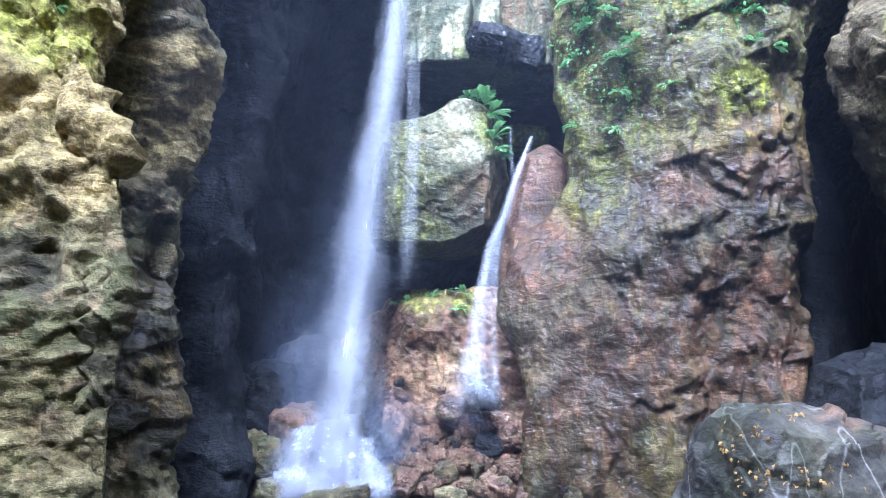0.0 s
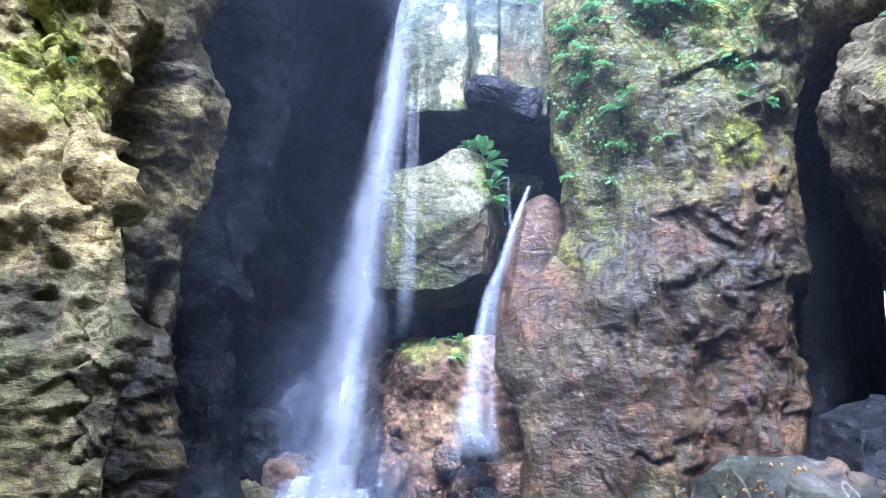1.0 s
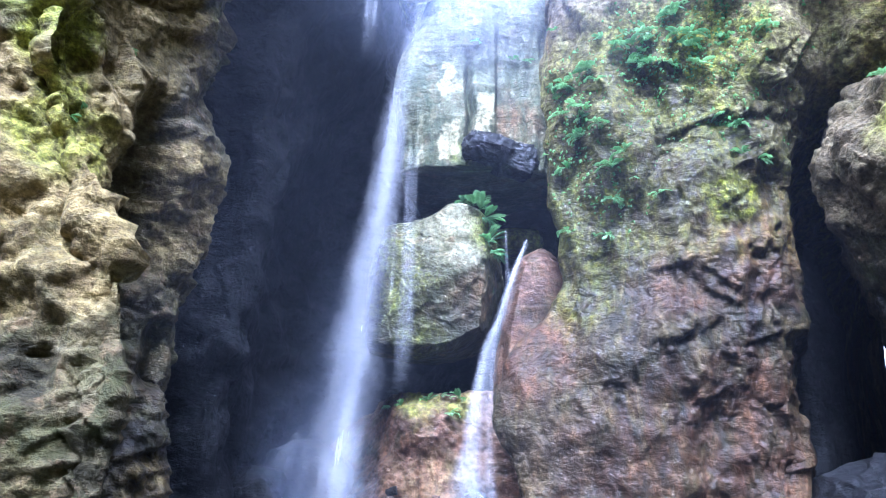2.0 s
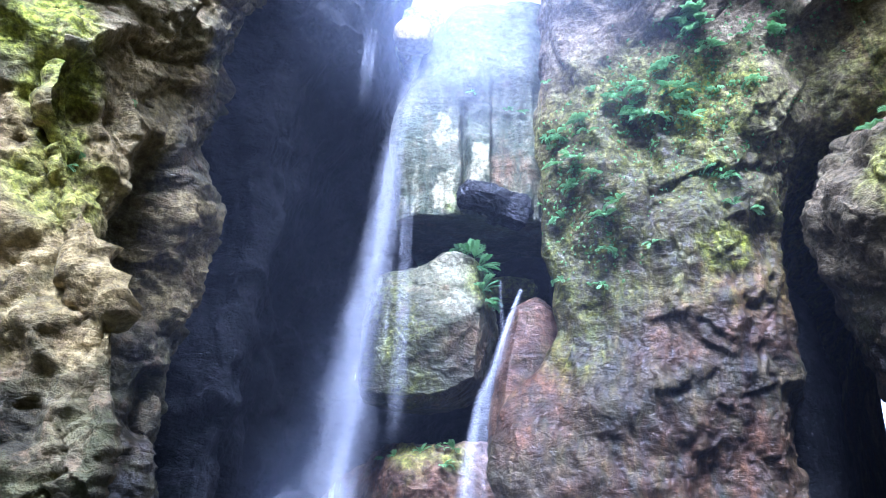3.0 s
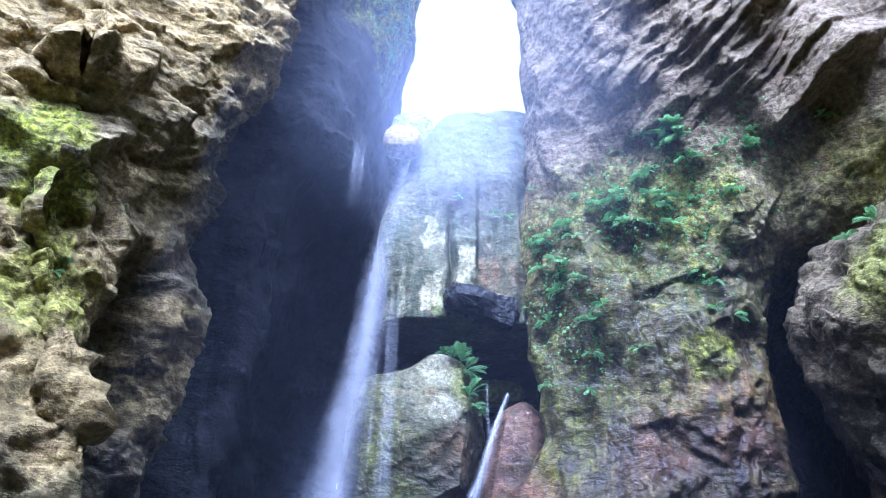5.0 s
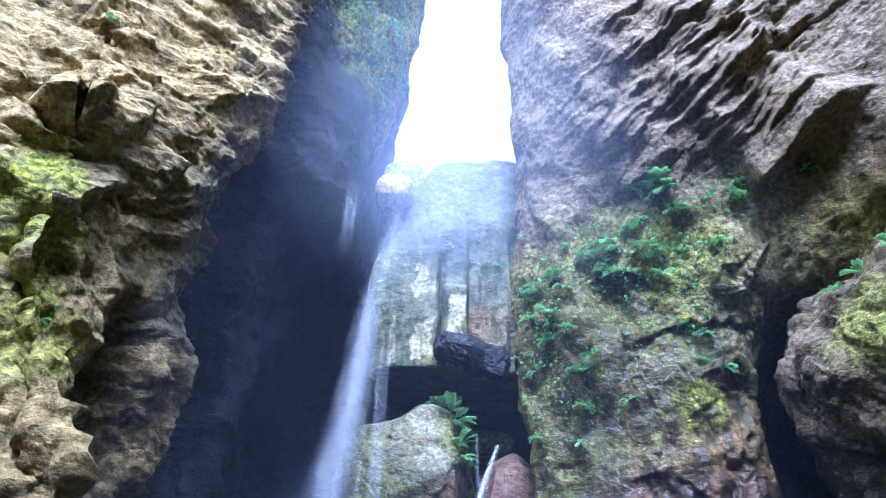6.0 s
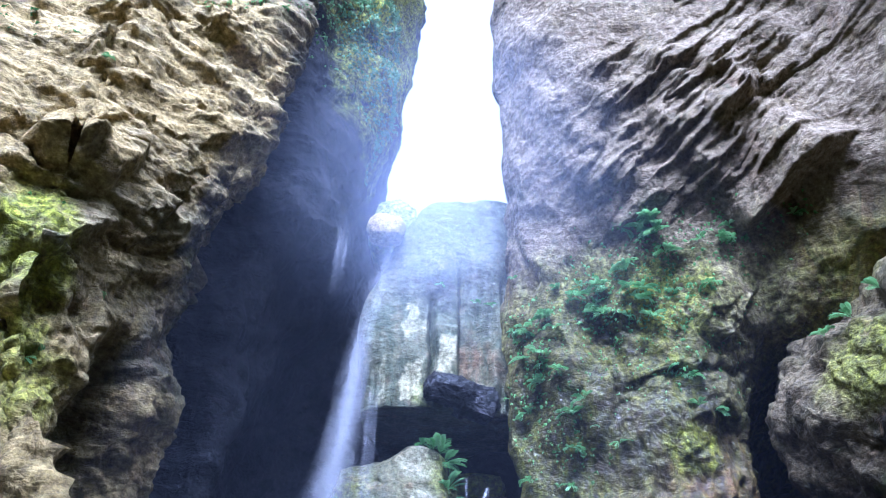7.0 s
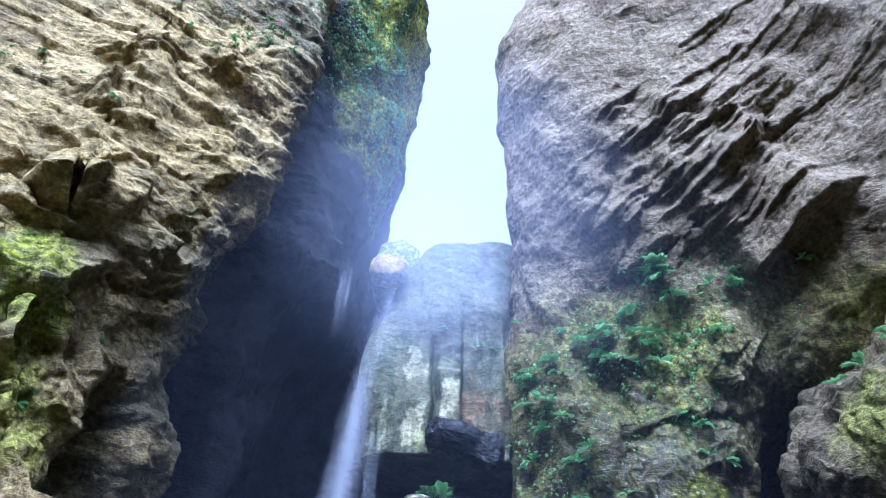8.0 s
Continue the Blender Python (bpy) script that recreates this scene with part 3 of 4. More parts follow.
buttress = cliff(
    "wall_buttress", butt_plan, [10, 45, 60, 60, 30], 0.032, relief_buttress,
    {"tan": lambda p: blobs(p, [(5.0, 8, 5.8, 1.3, 0.9), (5.3, 7.4, 7.5, 1.5, 0.9), (5.6, 7.0, 9.2, 1.6, 0.8)]),
     "moss": lambda p: blobs(p, [(5.3, 7.2, 7.4, 0.8, 0.45), (5.2, 6.9, 6.0, 0.7, 0.45), (5.1, 7.6, 6.9, 0.4, 0.6)]), "wet": lambda p: blobs(p, [(5.4, 8.5, 2, 2.4, 0.9)]), "rust": zero},
    ROCK_BUTT)
tagged(buttress, "banded grey rock buttress beside a dark crack", "cliff", kind="structure")


# added unseen wall behind the camera; keeps sun and sky off the lower rock
shade_wall_plan = Plan()
shade_wall_plan.row(6.0, (-60, -8), (-34, -12), (-14, -14.5), (0, -15), (14, -14.5), (34, -12), (60, -8))
shade_wall_plan.row(14.0, (-60, -9), (-34, -13), (-14, -15.5), (0, -16), (14, -15.5), (34, -13), (60, -9))
shade_wall_plan.row(24.0, (-60, -12), (-34, -16), (-14, -18), (0, -18.5), (14, -18), (34, -16), (60, -12))
shade_wall = cliff(
    "wall_behind", shade_wall_plan, [10, 14, 14, 14, 14, 10], 0.6, lambda p: 1.2 * fbm(p * 0.25, 4, 95),
    {"tan": zero, "wet": zero, "rust": zero, "moss": lambda p: 0.3 + smooth(-0.2, 0.4, fbm(p * 0.3, 3, 96))}, ROCK_LEFT)
tagged(shade_wall, "added mossy grey rock wall, unseen, shading the lower gorge", "cliff", kind="structure")


def relief_talus(p):
    return 0.10 * fbm(p * 1.3, 3, 73) + broken(p, 71, (2.2, 0.1), (11.0, 0.03)) + split(p, 74, (5.0, 0.035), (10.0, 0.02))


talus_plan = Plan(-0.8)
talus_plan.row(0.05, (-6, 13), (-3.6, 10.6), (-2.6, 10.5), (-1.5, 10.3), (-0.4, 9.95), (0.6, 9.75), (1.4, 9.65), (2.6, 10.0), (4, 13))
talus_plan.row(0.9, (-6, 14), (-3.6, 13.5), (-2.6, 13.2), (-1.4, 10.9), (-0.4, 10.7), (0.4, 10.5), (1.2, 10.4), (2.6, 10.6), (4, 13))
talus_plan.row(1.8, (-6, 15), (-3.6, 14.2), (-2.6, 14.2), (-1.3, 11.9), (-0.5, 10.95), (0.3, 10.7), (1.1, 10.6), (2.6, 10.8), (4, 13))
talus_plan.row(2.6, (-6, 15), (-3.6, 14.6), (-2.6, 14.8), (-1.25, 13.3), (-0.6, 11.0), (0.3, 10.8), (1.0, 10.7), (2.6, 10.8), (4, 13))
talus_plan.row(3.0, (-6, 15), (-3.6, 15.0), (-2.6, 15.2), (-1.2, 14.2), (-0.6, 11.6), (0.2, 11.2), (1.0, 10.9), (2.6, 11.2), (4, 13))
talus = cliff(
    "rubble_slope", talus_plan, [3, 30, 40, 45, 45, 35, 25, 4], 0.025, relief_talus,
    {"tan": lambda p: blobs(p, [(0.0, 10.8, 1.6, 0.6, 0.3)]), "rust": lambda p: blobs(p, [(-0.2, 10.8, 1.2, 2.0, 0.7)]),
     "moss": lambda p: blobs(p, [(-0.3, 11.0, 2.85, 0.5, 0.6), (0.35, 10.8, 2.8, 0.3, 0.6)]), "wet": lambda p: 0.55 + zero(p)},
    ROCK_RED)
tagged(talus, "wet reddish rubble slope with a mossy ledge", "slope", kind="structure")

bm = bmesh.new()
bmesh.ops.create_grid(bm, x_segments=120, y_segments=120, size=60)
for v in bm.verts:
    # Unseen bank by the camera, raised to bounce light up to the overhangs.
    bounce_shore = min(1.0, max(0.0, (4.2 - v.co.y) / 1.6))
    v.co.z = -0.95 + 1.15 * bounce_shore + 0.2 * noise.noise(v.co * 0.3) + 0.035 * max(0.0, -v.co.y - 9)
bank = new("ground", bpy.data.meshes.new("ground"))
bm.to_mesh(bank.data)
bm.free()
bank.data.materials.append(ROCK_BUTT)
tagged(bank, "grey stony pool bed with an unseen added bank bouncing light", "ground", kind="structure")

pm = Mat("pool_water")
POOL = pm.set(Base_Color=(0.02, 0.028, 0.03, 1), Roughness=0.08, Normal=pm.bump(pm.noise(7, 3, 0.6), 0.5, 0.05))
bm = bmesh.new()
bmesh.ops.create_grid(bm, x_segments=130, y_segments=130, size=13)
for v in bm.verts:
    v.co.z = 0.012 * noise.noise(v.co * 3.0)
pool = new("water", bpy.data.meshes.new("water"))
bm.to_mesh(pool.data)
bm.free()
pool.data.materials.append(POOL)
tagged(pool, "dark rippled plunge pool", "pool", kind="structure")

# ---------------------------------------------------------------- wedged blocks and boulders
def mask_set(tan=(), moss=(), wet=(), rust=(), wet_all=0.0, rust_all=0.0):
    return {"tan": lambda p: blobs(p, tan), "moss": lambda p: blobs(p, moss),
            "wet": lambda p: np.maximum(wet_all, blobs(p, wet)), "rust": lambda p: np.maximum(rust_all, blobs(p, rust))}


def patches(p, boxes, ragged=0.09):
    """A mask of crusts with ragged edges on a face that fronts the pool: (x, x, z, z, strength)."""
    x = p[:, 0] + ragged * fbm(p * 3.2, 4, 88)
    z = p[:, 2] + 1.6 * ragged * fbm(p * 3.2, 4, 89)
    out = np.zeros(len(p))
    for x0, x1, z0, z1, strength in boxes:
        d = np.minimum(np.minimum(x - x0, x1 - x), np.minimum(z - z0, z1 - z))
        out = np.maximum(out, strength * smooth(-0.02, 0.03, d))
    return out


def relief_chock(p):
    """A draped left lobe, a proud square block beside it, and a fluted, set-back right part."""
    x, z = p[:, 0] + 0.05 * fbm(p * 2, 3, 80), p[:, 2] + 0.06 * fbm(p * 2, 3, 87)
    runs = fbm(p * np.array([3.0, 3.0, 0.3]), 4, 81)
    drip = 1 - smooth(6.6, 7.3, z)
    face = 1 - smooth(8.6, 9.2, z)
    block = smooth(0.44, 0.48, x) * (1 - smooth(0.80, 0.86, x)) * smooth(6.75, 6.82, z) * (1 - smooth(7.75, 7.9, z))
    split = np.exp(-((x - 0.40) / 0.05) ** 2) * smooth(6.4, 6.6, z) * (1 - smooth(8.0, 8.6, z))
    back = smooth(0.84, 0.9, x) * face
    flutes = fbm(p * np.array([6.5, 6.5, 0.45]), 3, 86)
    return (0.08 * fbm(p * 0.9, 3, 84) + broken(p * np.array([1, 1, 0.6]), 83, (1.1, 0.12), (3.0, 0.05), (8.0, 0.018)) + 0.03 * runs
            + 0.12 * block - 0.2 * split - 0.1 * back + 0.07 * back * flutes + 0.08 * drip * flutes)


chock_plan = Plan(None)
chock_plan.row(6.42, (-0.2, 13.5), (-0.62, 11.2), (-0.56, 10.42), (0.1, 10.25), (0.85, 10.25), (2.0, 10.5), (2.6, 13.5))
chock_plan.row(7.3, (-0.2, 13.5), (-0.72, 11.2), (-0.62, 10.4), (0.1, 10.18), (0.85, 10.2), (2.0, 10.5), (2.6, 13.5))
chock_plan.row(8.4, (-0.2, 13.5), (-0.72, 11.2), (-0.66, 10.4), (0.1, 10.2), (0.85, 10.25), (2.0, 10.55), (2.6, 13.5))
chock_plan.row(9.2, (-0.1, 13.5), (-0.5, 11.2), (-0.42, 10.5), (0.2, 10.25), (0.9, 10.3), (2.0, 10.6), (2.6, 13.5))
chock_plan.row(10.2, (0.1, 13.5), (-0.1, 11.2), (-0.03, 10.6), (0.3, 10.35), (0.9, 10.4), (2.0, 10.7), (2.6, 13.5))
chock_plan.row(10.9, (0.3, 13.5), (0.15, 11.6), (0.2, 11.0), (0.4, 10.75), (0.9, 10.75), (2.0, 10.9), (2.6, 13.5))
chock = cliff("chockstone", chock_plan, [6, 30, 40, 45, 45, 12], 0.025, relief_chock,
              {"tan": lambda p: patches(p, [(-0.08, 0.26, 6.5, 6.95, 1.0), (0.0, 0.3, 6.9, 7.2, 1.0), (0.48, 0.82, 6.85, 7.6, 0.85), (-0.06, 0.34, 7.65, 7.9, 0.9), (-0.02, 0.16, 7.85, 8.25, 0.85), (-0.4, -0.3, 6.5, 7.3, 0.5), (1.15, 1.35, 6.6, 6.9, 0.5)]),
               "moss": lambda p: blobs(p, [(0.4, 10.2, 9.8, 1.0, 0.25), (0.3, 10.2, 6.6, 0.25, 0.3)]), "rust": lambda p: blobs(p, [(1.2, 10.4, 7.2, 0.5, 0.5)]),
               # This mask simply makes the block's upper part darker.
               "wet": lambda p: blobs(p, [(0.5, 10.3, 9.2, 1.5, 0.6), (1.1, 10.3, 8.0, 0.5, 0.5)])}, ROCK_BLOCK)
tagged(chock, "huge pale fluted block wedged across the gorge", "boulder")


def jammed(p):
    """A peaked rock: flat and upright on one side, its crown on the other, undercut below."""
    p = p.copy()
    up = p[:, 2]
    p[:, 0] = np.where(p[:, 0] < 0, p[:, 0] * 1.12, p[:, 0] * (0.98 - 0.12 * up)) + 0.10 * up
    p[:, 2] = up * np.where(up > 0, 0.86 + 0.26 * np.exp(-((p[:, 0] - 0.42) / 0.42) ** 2), 1.0 - 0.24 * smooth(0.1, 1.0, p[:, 0]))
    return p


wedge = boulder("wedged_boulder", (-0.02, 11.2, 4.68), (1.08, 0.95, 1.36), 120, ROCK_OLIVE,
                mask_set(tan=[(0.3, 10.3, 5.6, 0.38, 0.35), (0.35, 10.3, 4.95, 0.3, 0.4)],
                         moss=[(-0.85, 10.6, 4.6, 0.9, 0.4), (0.85, 10.5, 5.4, 0.5, 0.35), (-0.3, 10.4, 3.6, 0.5, 0.3)],
                         wet=[(-0.8, 10.4, 4.5, 1.1, 0.8), (0.2, 10.4, 3.6, 1.0, 0.8), (0.9, 10.5, 4.6, 0.5, 0.6)], rust=[(0.5, 10.4, 4.3, 0.5, 0.4)]),
                square=0.45, turn=(0, 0, -8), seed=8, rough=0.1, cell=1.3, shape=jammed)
tagged(wedge, "large peaked olive-grey boulder jammed above the stream", "boulder")
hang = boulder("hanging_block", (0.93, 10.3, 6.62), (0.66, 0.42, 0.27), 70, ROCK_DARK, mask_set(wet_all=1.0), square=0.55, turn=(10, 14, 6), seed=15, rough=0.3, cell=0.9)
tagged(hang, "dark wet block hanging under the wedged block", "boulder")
plug = boulder("cave_stone", (1.25, 11.6, 5.55), (0.55, 0.5, 0.22), 24, ROCK_BLOCK, mask_set(moss=[(1.2, 11.3, 5.6, 0.8, 0.5)]), square=0.4, seed=19)
tagged(plug, "mossy stone lodged in the dark gap behind", "boulder")
lip_stone = boulder("lip_stone", (-0.5, 10.3, 9.8), (0.36, 0.32, 0.27), 40, ROCK_RED, mask_set(tan=[(-0.5, 10.4, 9.9, 0.8, 0.9)], rust_all=0.2), square=0.35, seed=21, rough=0.1)
tagged(lip_stone, "orange-tan stone at the lip of the fall", "boulder")
sill = boulder("mossy_sill", (-0.35, 11.7, 10.6), (0.55, 0.7, 0.75), 40, ROCK_OLIVE, mask_set(moss=[(-0.3, 11.2, 11, 1.2, 0.9)]), square=0.3, seed=23, rough=0.12)
tagged(sill, "mossy rock shoulder above the lip", "boulder")
knob = boulder("rim_stone", (1.4, 11.0, 10.42), (0.24, 0.35, 0.3), 24, ROCK_DARK, mask_set(), square=0.3, seed=25, rough=0.12)
tagged(knob, "dark stone on the rim of the wedged block", "boulder")
front = boulder("bank_boulder", (3.2, 6.7, 0.42), (1.05, 0.9, 1.1), 90, ROCK_VEIN, mask_set(wet=[(3.0, 6.2, 1.2, 1.5, 0.5)], rust=[(3.5, 6.4, 1.5, 0.3, 0.5)]), square=0.4, turn=(0, 8, 20), seed=11, rough=0.24, cell=0.75)
tagged(front, "grey veined boulder strewn with dead leaves", "boulder")
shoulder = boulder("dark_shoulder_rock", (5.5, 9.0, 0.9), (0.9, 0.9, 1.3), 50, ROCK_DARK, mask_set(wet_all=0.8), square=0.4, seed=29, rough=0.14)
tagged(shoulder, "dark wet rock in the crack beside the buttress", "boulder")

slab = boulder("stream_slab", (1.42, 10.75, 3.85), (0.5, 0.45, 1.45), 60, ROCK_RED, mask_set(wet_all=0.9, rust_all=0.5), square=0.4, turn=(4, 9, 10), seed=27, rough=0.1, cell=0.9)
tagged(slab, "wet red-brown slab beside the small stream", "boulder")

# Added rock, coloured black so the deep crack looks shaded.
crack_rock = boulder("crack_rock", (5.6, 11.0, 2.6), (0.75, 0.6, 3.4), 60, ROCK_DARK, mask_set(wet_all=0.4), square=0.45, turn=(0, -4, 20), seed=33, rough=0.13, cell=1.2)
tagged(crack_rock, "added black rock imitating shade in the deep crack", "boulder")
cascade = boulder("cascade_rock", (-2.15, 11.75, 1.0), (0.8, 0.75, 1.3), 50, ROCK_DARK, mask_set(wet_all=0.6), square=0.35, turn=(0, 10, 30), seed=17, rough=0.14)
tagged(cascade, "black wet rock with white runnels behind the fall", "boulder")

POOL_ROCKS = (
    # x, y, z, half width, half height, material, seed, label
    (-2.65, 10.75, 1.30, 0.50, 0.48, ROCK_DARK, 31, "black wet boulder beside the fall"),
    (-2.75, 10.20, 0.50, 0.42, 0.40, ROCK_LEFT, 32, "grey-brown boulder at the pool's edge"),
    (-2.40, 10.15, 0.52, 0.22, 0.28, ROCK_LEFT, 33, "grey-brown split stone beside the boulder"),
    (-2.25, 9.90, 0.08, 0.24, 0.16, ROCK_LEFT, 34, "pale tan stone in the pool"),
    (-1.37, 9.85, 0.06, 0.52, 0.13, ROCK_LEFT, 35, "low flat tan stone in the pool"),
    (-2.05, 10.60, 0.85, 0.42, 0.38, ROCK_RED, 36, "brown boulder in the spray"),
    (-0.74, 10.55, 0.78, 0.34, 0.46, ROCK_RED, 37, "red-brown boulder splashed by the fall"),
    (0.15, 10.45, 1.16, 0.21, 0.19, ROCK_RED, 38, "red-brown stone by the stream"),
    (1.02, 10.20, 0.85, 0.22, 0.22, ROCK_RED, 39, "angular orange-red stone by the stream"),
    (0.48, 10.35, 0.98, 0.24, 0.20, ROCK_RED, 40, "dark purple stone under the small fall"),
    (0.82, 10.40, 0.95, 0.26, 0.22, ROCK_RED, 41, "dark purple stone under the small fall"),
    (0.66, 10.15, 0.72, 0.20, 0.16, ROCK_DARK, 42, "dark purple stone under the small fall"),
    (0.40, 10.10, 0.50, 0.26, 0.17, ROCK_RED, 43, "flat red-brown stone below the stream"),
    (1.30, 10.05, 0.50, 0.24, 0.20, ROCK_RED, 44, "broad red-brown stone against the cliff"),
    (1.55, 9.85, 0.26, 0.28, 0.20, ROCK_RED, 45, "broad red-brown stone at the water"),
    (0.75, 9.80, 0.22, 0.24, 0.18, ROCK_RED, 46, "orange-brown stone at the water"),
    (0.15, 9.75, 0.12, 0.22, 0.09, ROCK_LEFT, 47, "pale flat slab at the water"),
    (-0.45, 10.0, 0.22, 0.22, 0.18, ROCK_RED, 48, "orange-brown stone beside the splash"),
)
for x, y, z, w, h, mat, sd, text in POOL_ROCKS:
    wet = 0.55 if mat is ROCK_RED else 0.35 if mat is ROCK_LEFT else 0.6
    rock = boulder("boulder", (x, y, z), (w, w * 0.9, h), 34, mat, mask_set(wet_all=wet, rust_all=0.4 if mat is ROCK_RED else 0.0), square=0.3,
                   turn=(sd * 7 % 20 - 10, sd * 11 % 24 - 12, sd * 47 % 180), seed=sd, rough=0.32, cell=0.8)
    tagged(rock, text, "boulder")

# smaller stones tumbled over the slope
from mathutils.bvhtree import BVHTree


def tree_of(ob):
    return BVHTree.FromPolygons([v.co.copy() for v in ob.data.vertices], [tuple(f.vertices) for f in ob.data.polygons])


TALUS = tree_of(talus)
rng = random.Random(4)
stones = []
for i in range(9):
    mat = (ROCK_RED, ROCK_RED, ROCK_RED, ROCK_RED, ROCK_LEFT, ROCK_RED, ROCK_RED, ROCK_DARK, ROCK_RED)[i]
    stones.append(boulder("stone", (0, 0, 0), (1, 0.8, 0.62), 9, mat, mask_set(wet_all=0.5, rust_all=0.3 if mat is ROCK_RED else 0.1), square=0.75, seed=50 + i, rough=0.42, cell=0.7))
placed = 0
for i in range(460):
    x = rng.uniform(-0.7, 2.3) if rng.random() < 0.75 else rng.uniform(-3.2, -0.7)
    y = rng.uniform(9.6, 11.0)
    hit = TALUS.ray_cast(Vector((x, y, 2.4)), Vector((0, 0, -1)))
    z = hit[0].z if hit[0] else -0.12
    if z > 1.5 or not hit[0]:
        continue
    size = rng.uniform(0.05, 0.10) * (1.9 if rng.random() < 0.3 else 1.0)
    src = stones[i % 9]
    m = pose(x, y, z + size * 0.25, rng.uniform(-25, 25), rng.uniform(-25, 25), rng.uniform(0, 360)) @ Matrix.Scale(size, 4)
    if placed < 9:
        stones[placed].matrix_world = m
        ob = stones[placed]
    else:
        ob = src.copy()
        scene.collection.objects.link(ob)
        ob.matrix_world = m
    tagged(ob, "wet broken stone on the rubble slope", "stone", "stones below the falls")
    placed += 1


# ---------------------------------------------------------------- water
def water_material(name, density, streak, along, white_of=(0.9, 0.91, 0.94, 1), even=0.0):
    k = Mat(name)
    uv = k.t.nodes["Texture Coordinate"].outputs["UV"]
    sep = k.node("ShaderNodeSeparateXYZ", Vector=uv)
    m = k.node("ShaderNodeMapping", Vector=uv)
    m.inputs["Scale"].default_value = (streak, along, 1)
    strands = k.ramp(k.noise(1.0, 7, 0.62, m.outputs[0], 0.3), (0.36, 0.0), (0.68, 1.0))
    m2 = k.node("ShaderNodeMapping", Vector=uv)
    m2.inputs["Scale"].default_value = (streak * 0.3, along * 2.2, 1)
    clumps = k.ramp(k.noise(1.0, 5, 0.6, m2.outputs[0], 0.4), (0.3, 0.25), (0.65, 1.0))
    edge = k.attr("body")
    alpha = k.math("MULTIPLY", k.math("ADD", k.math("MULTIPLY", k.math("MULTIPLY", k.math("ADD", k.math("MULTIPLY", strands, 0.75), 0.25), clumps), 1 - even), even), k.math("MULTIPLY", edge, density), True)
    white = k.node("ShaderNodeBsdfDiffuse", Color=white_of).outputs[0]
    lit = k.node("ShaderNodeBsdfTranslucent", Color=white_of).outputs[0]
    both = k.node("ShaderNodeMixShader", Fac=0.4)
    k.t.links.new(white, both.inputs[1])
    k.t.links.new(lit, both.inputs[2])
    clear = k.node("ShaderNodeBsdfTransparent").outputs[0]
    fin = k.node("ShaderNodeMixShader", Fac=alpha)
    k.t.links.new(clear, fin.inputs[1])
    k.t.links.new(both.outputs[0], fin.inputs[2])
    k.t.links.new(fin.outputs[0], k.out.inputs["Surface"])
    return k.m


FALL = water_material("falling_water", 0.34, 9.0, 0.5)
THREAD = water_material("thin_water", 0.26, 26.0, 0.8)
SPLASH = water_material("splash_water", 0.5, 7.0, 3.0)
SPRAY_GLARE = water_material("spray_and_glare", 0.16, 0.6, 0.5, (0.6, 0.68, 0.9, 1), 0.75)


def ribbon(name, line, mat, parent=None, seed=0, shift=(0, 0, 0), wide=1.0, bulge=0.35, rows=160, cols=26, fade_top=0.0, fade_end=0.05):
    """A curtain of falling water along line: places (x, y, z, width), bowed towards its front."""
    c = cubic(np.array(line, float), np.linspace(0, len(line) - 1, rows))
    s = np.linspace(-1, 1, cols)
    t = np.linspace(0, 1, rows)
    length = np.concatenate([[0], np.cumsum(np.linalg.norm(np.diff(c[:, :3], axis=0), axis=1))])
    half = c[:, 3:4] * wide / 2
    wob = vnoise(np.stack([length * 1.3, np.full(rows, seed * 7.1), np.zeros(rows)], 1), seed)[:, None] * half * 0.25
    x = c[:, 0:1] + shift[0] + s * half + wob
    y = c[:, 1:2] + shift[1] - bulge * half * (1 - s * s)
    z = c[:, 2:3] + shift[2] + 0 * s
    v = np.stack([x, y, z], 2).reshape(-1, 3)
    v[:, 1] += 0.06 * fbm(v * np.array([4, 1, 0.7]) + seed, 2, seed)
    rag = 0.25 * vnoise(np.stack([length[:, None] * 2.4 + 0 * s, np.sign(s) * 5 + seed + 0 * length[:, None], 0 * s + 0 * length[:, None]], 2).reshape(-1, 3), seed).reshape(rows, cols)
    body = np.clip(1 - np.abs(s)[None, :] ** 1.6 + rag * np.abs(s), 0, 1) * smooth(0, max(fade_top, 1e-3), t)[:, None] * smooth(0, fade_end, 1 - t)[:, None]
    idx = np.arange(rows * cols).reshape(rows, cols)
    faces = np.stack([idx[:-1, :-1], idx[:-1, 1:], idx[1:, 1:], idx[1:, :-1]], -1).reshape(-1, 4)
    ob = mesh_object(name, v, faces.tolist(), mat, {"body": body.reshape(-1)})
    uv = ob.data.uv_layers.new(name="flow")
    flat = np.stack([(x - c[:, 0:1]) + seed * 3.7, length[:, None] + 0 * s + seed * 1.9], 2).reshape(-1, 2)
    uv.data.foreach_set("uv", flat[faces.reshape(-1)].astype(np.float32).reshape(-1))
    ob.parent = parent
    return ob


main_fall = tagged(new("waterfall"), "tall white waterfall plunging into the pool", "waterfall")
MAIN = [(-0.48, 10.45, 9.6, 0.22), (-0.56, 10.35, 8.6, 0.34), (-0.76, 10.3, 7.3, 0.42), (-0.98, 10.28, 5.6, 0.52), (-1.18, 10.2, 3.9, 0.64), (-1.32, 10.05, 2.1, 0.74), (-1.42, 9.9, 1.0, 0.84), (-1.46, 9.8, 0.05, 0.98)]
for i, (dx, dy, wd) in enumerate(((0, 0.1, 1.0), (0.06, -0.02, 0.8), (0.0, 0.25, 1.4))):
    ribbon("water_curtain", MAIN, FALL, main_fall, seed=i + 1, shift=(dx, dy, 0), wide=wd, fade_end=0.08)
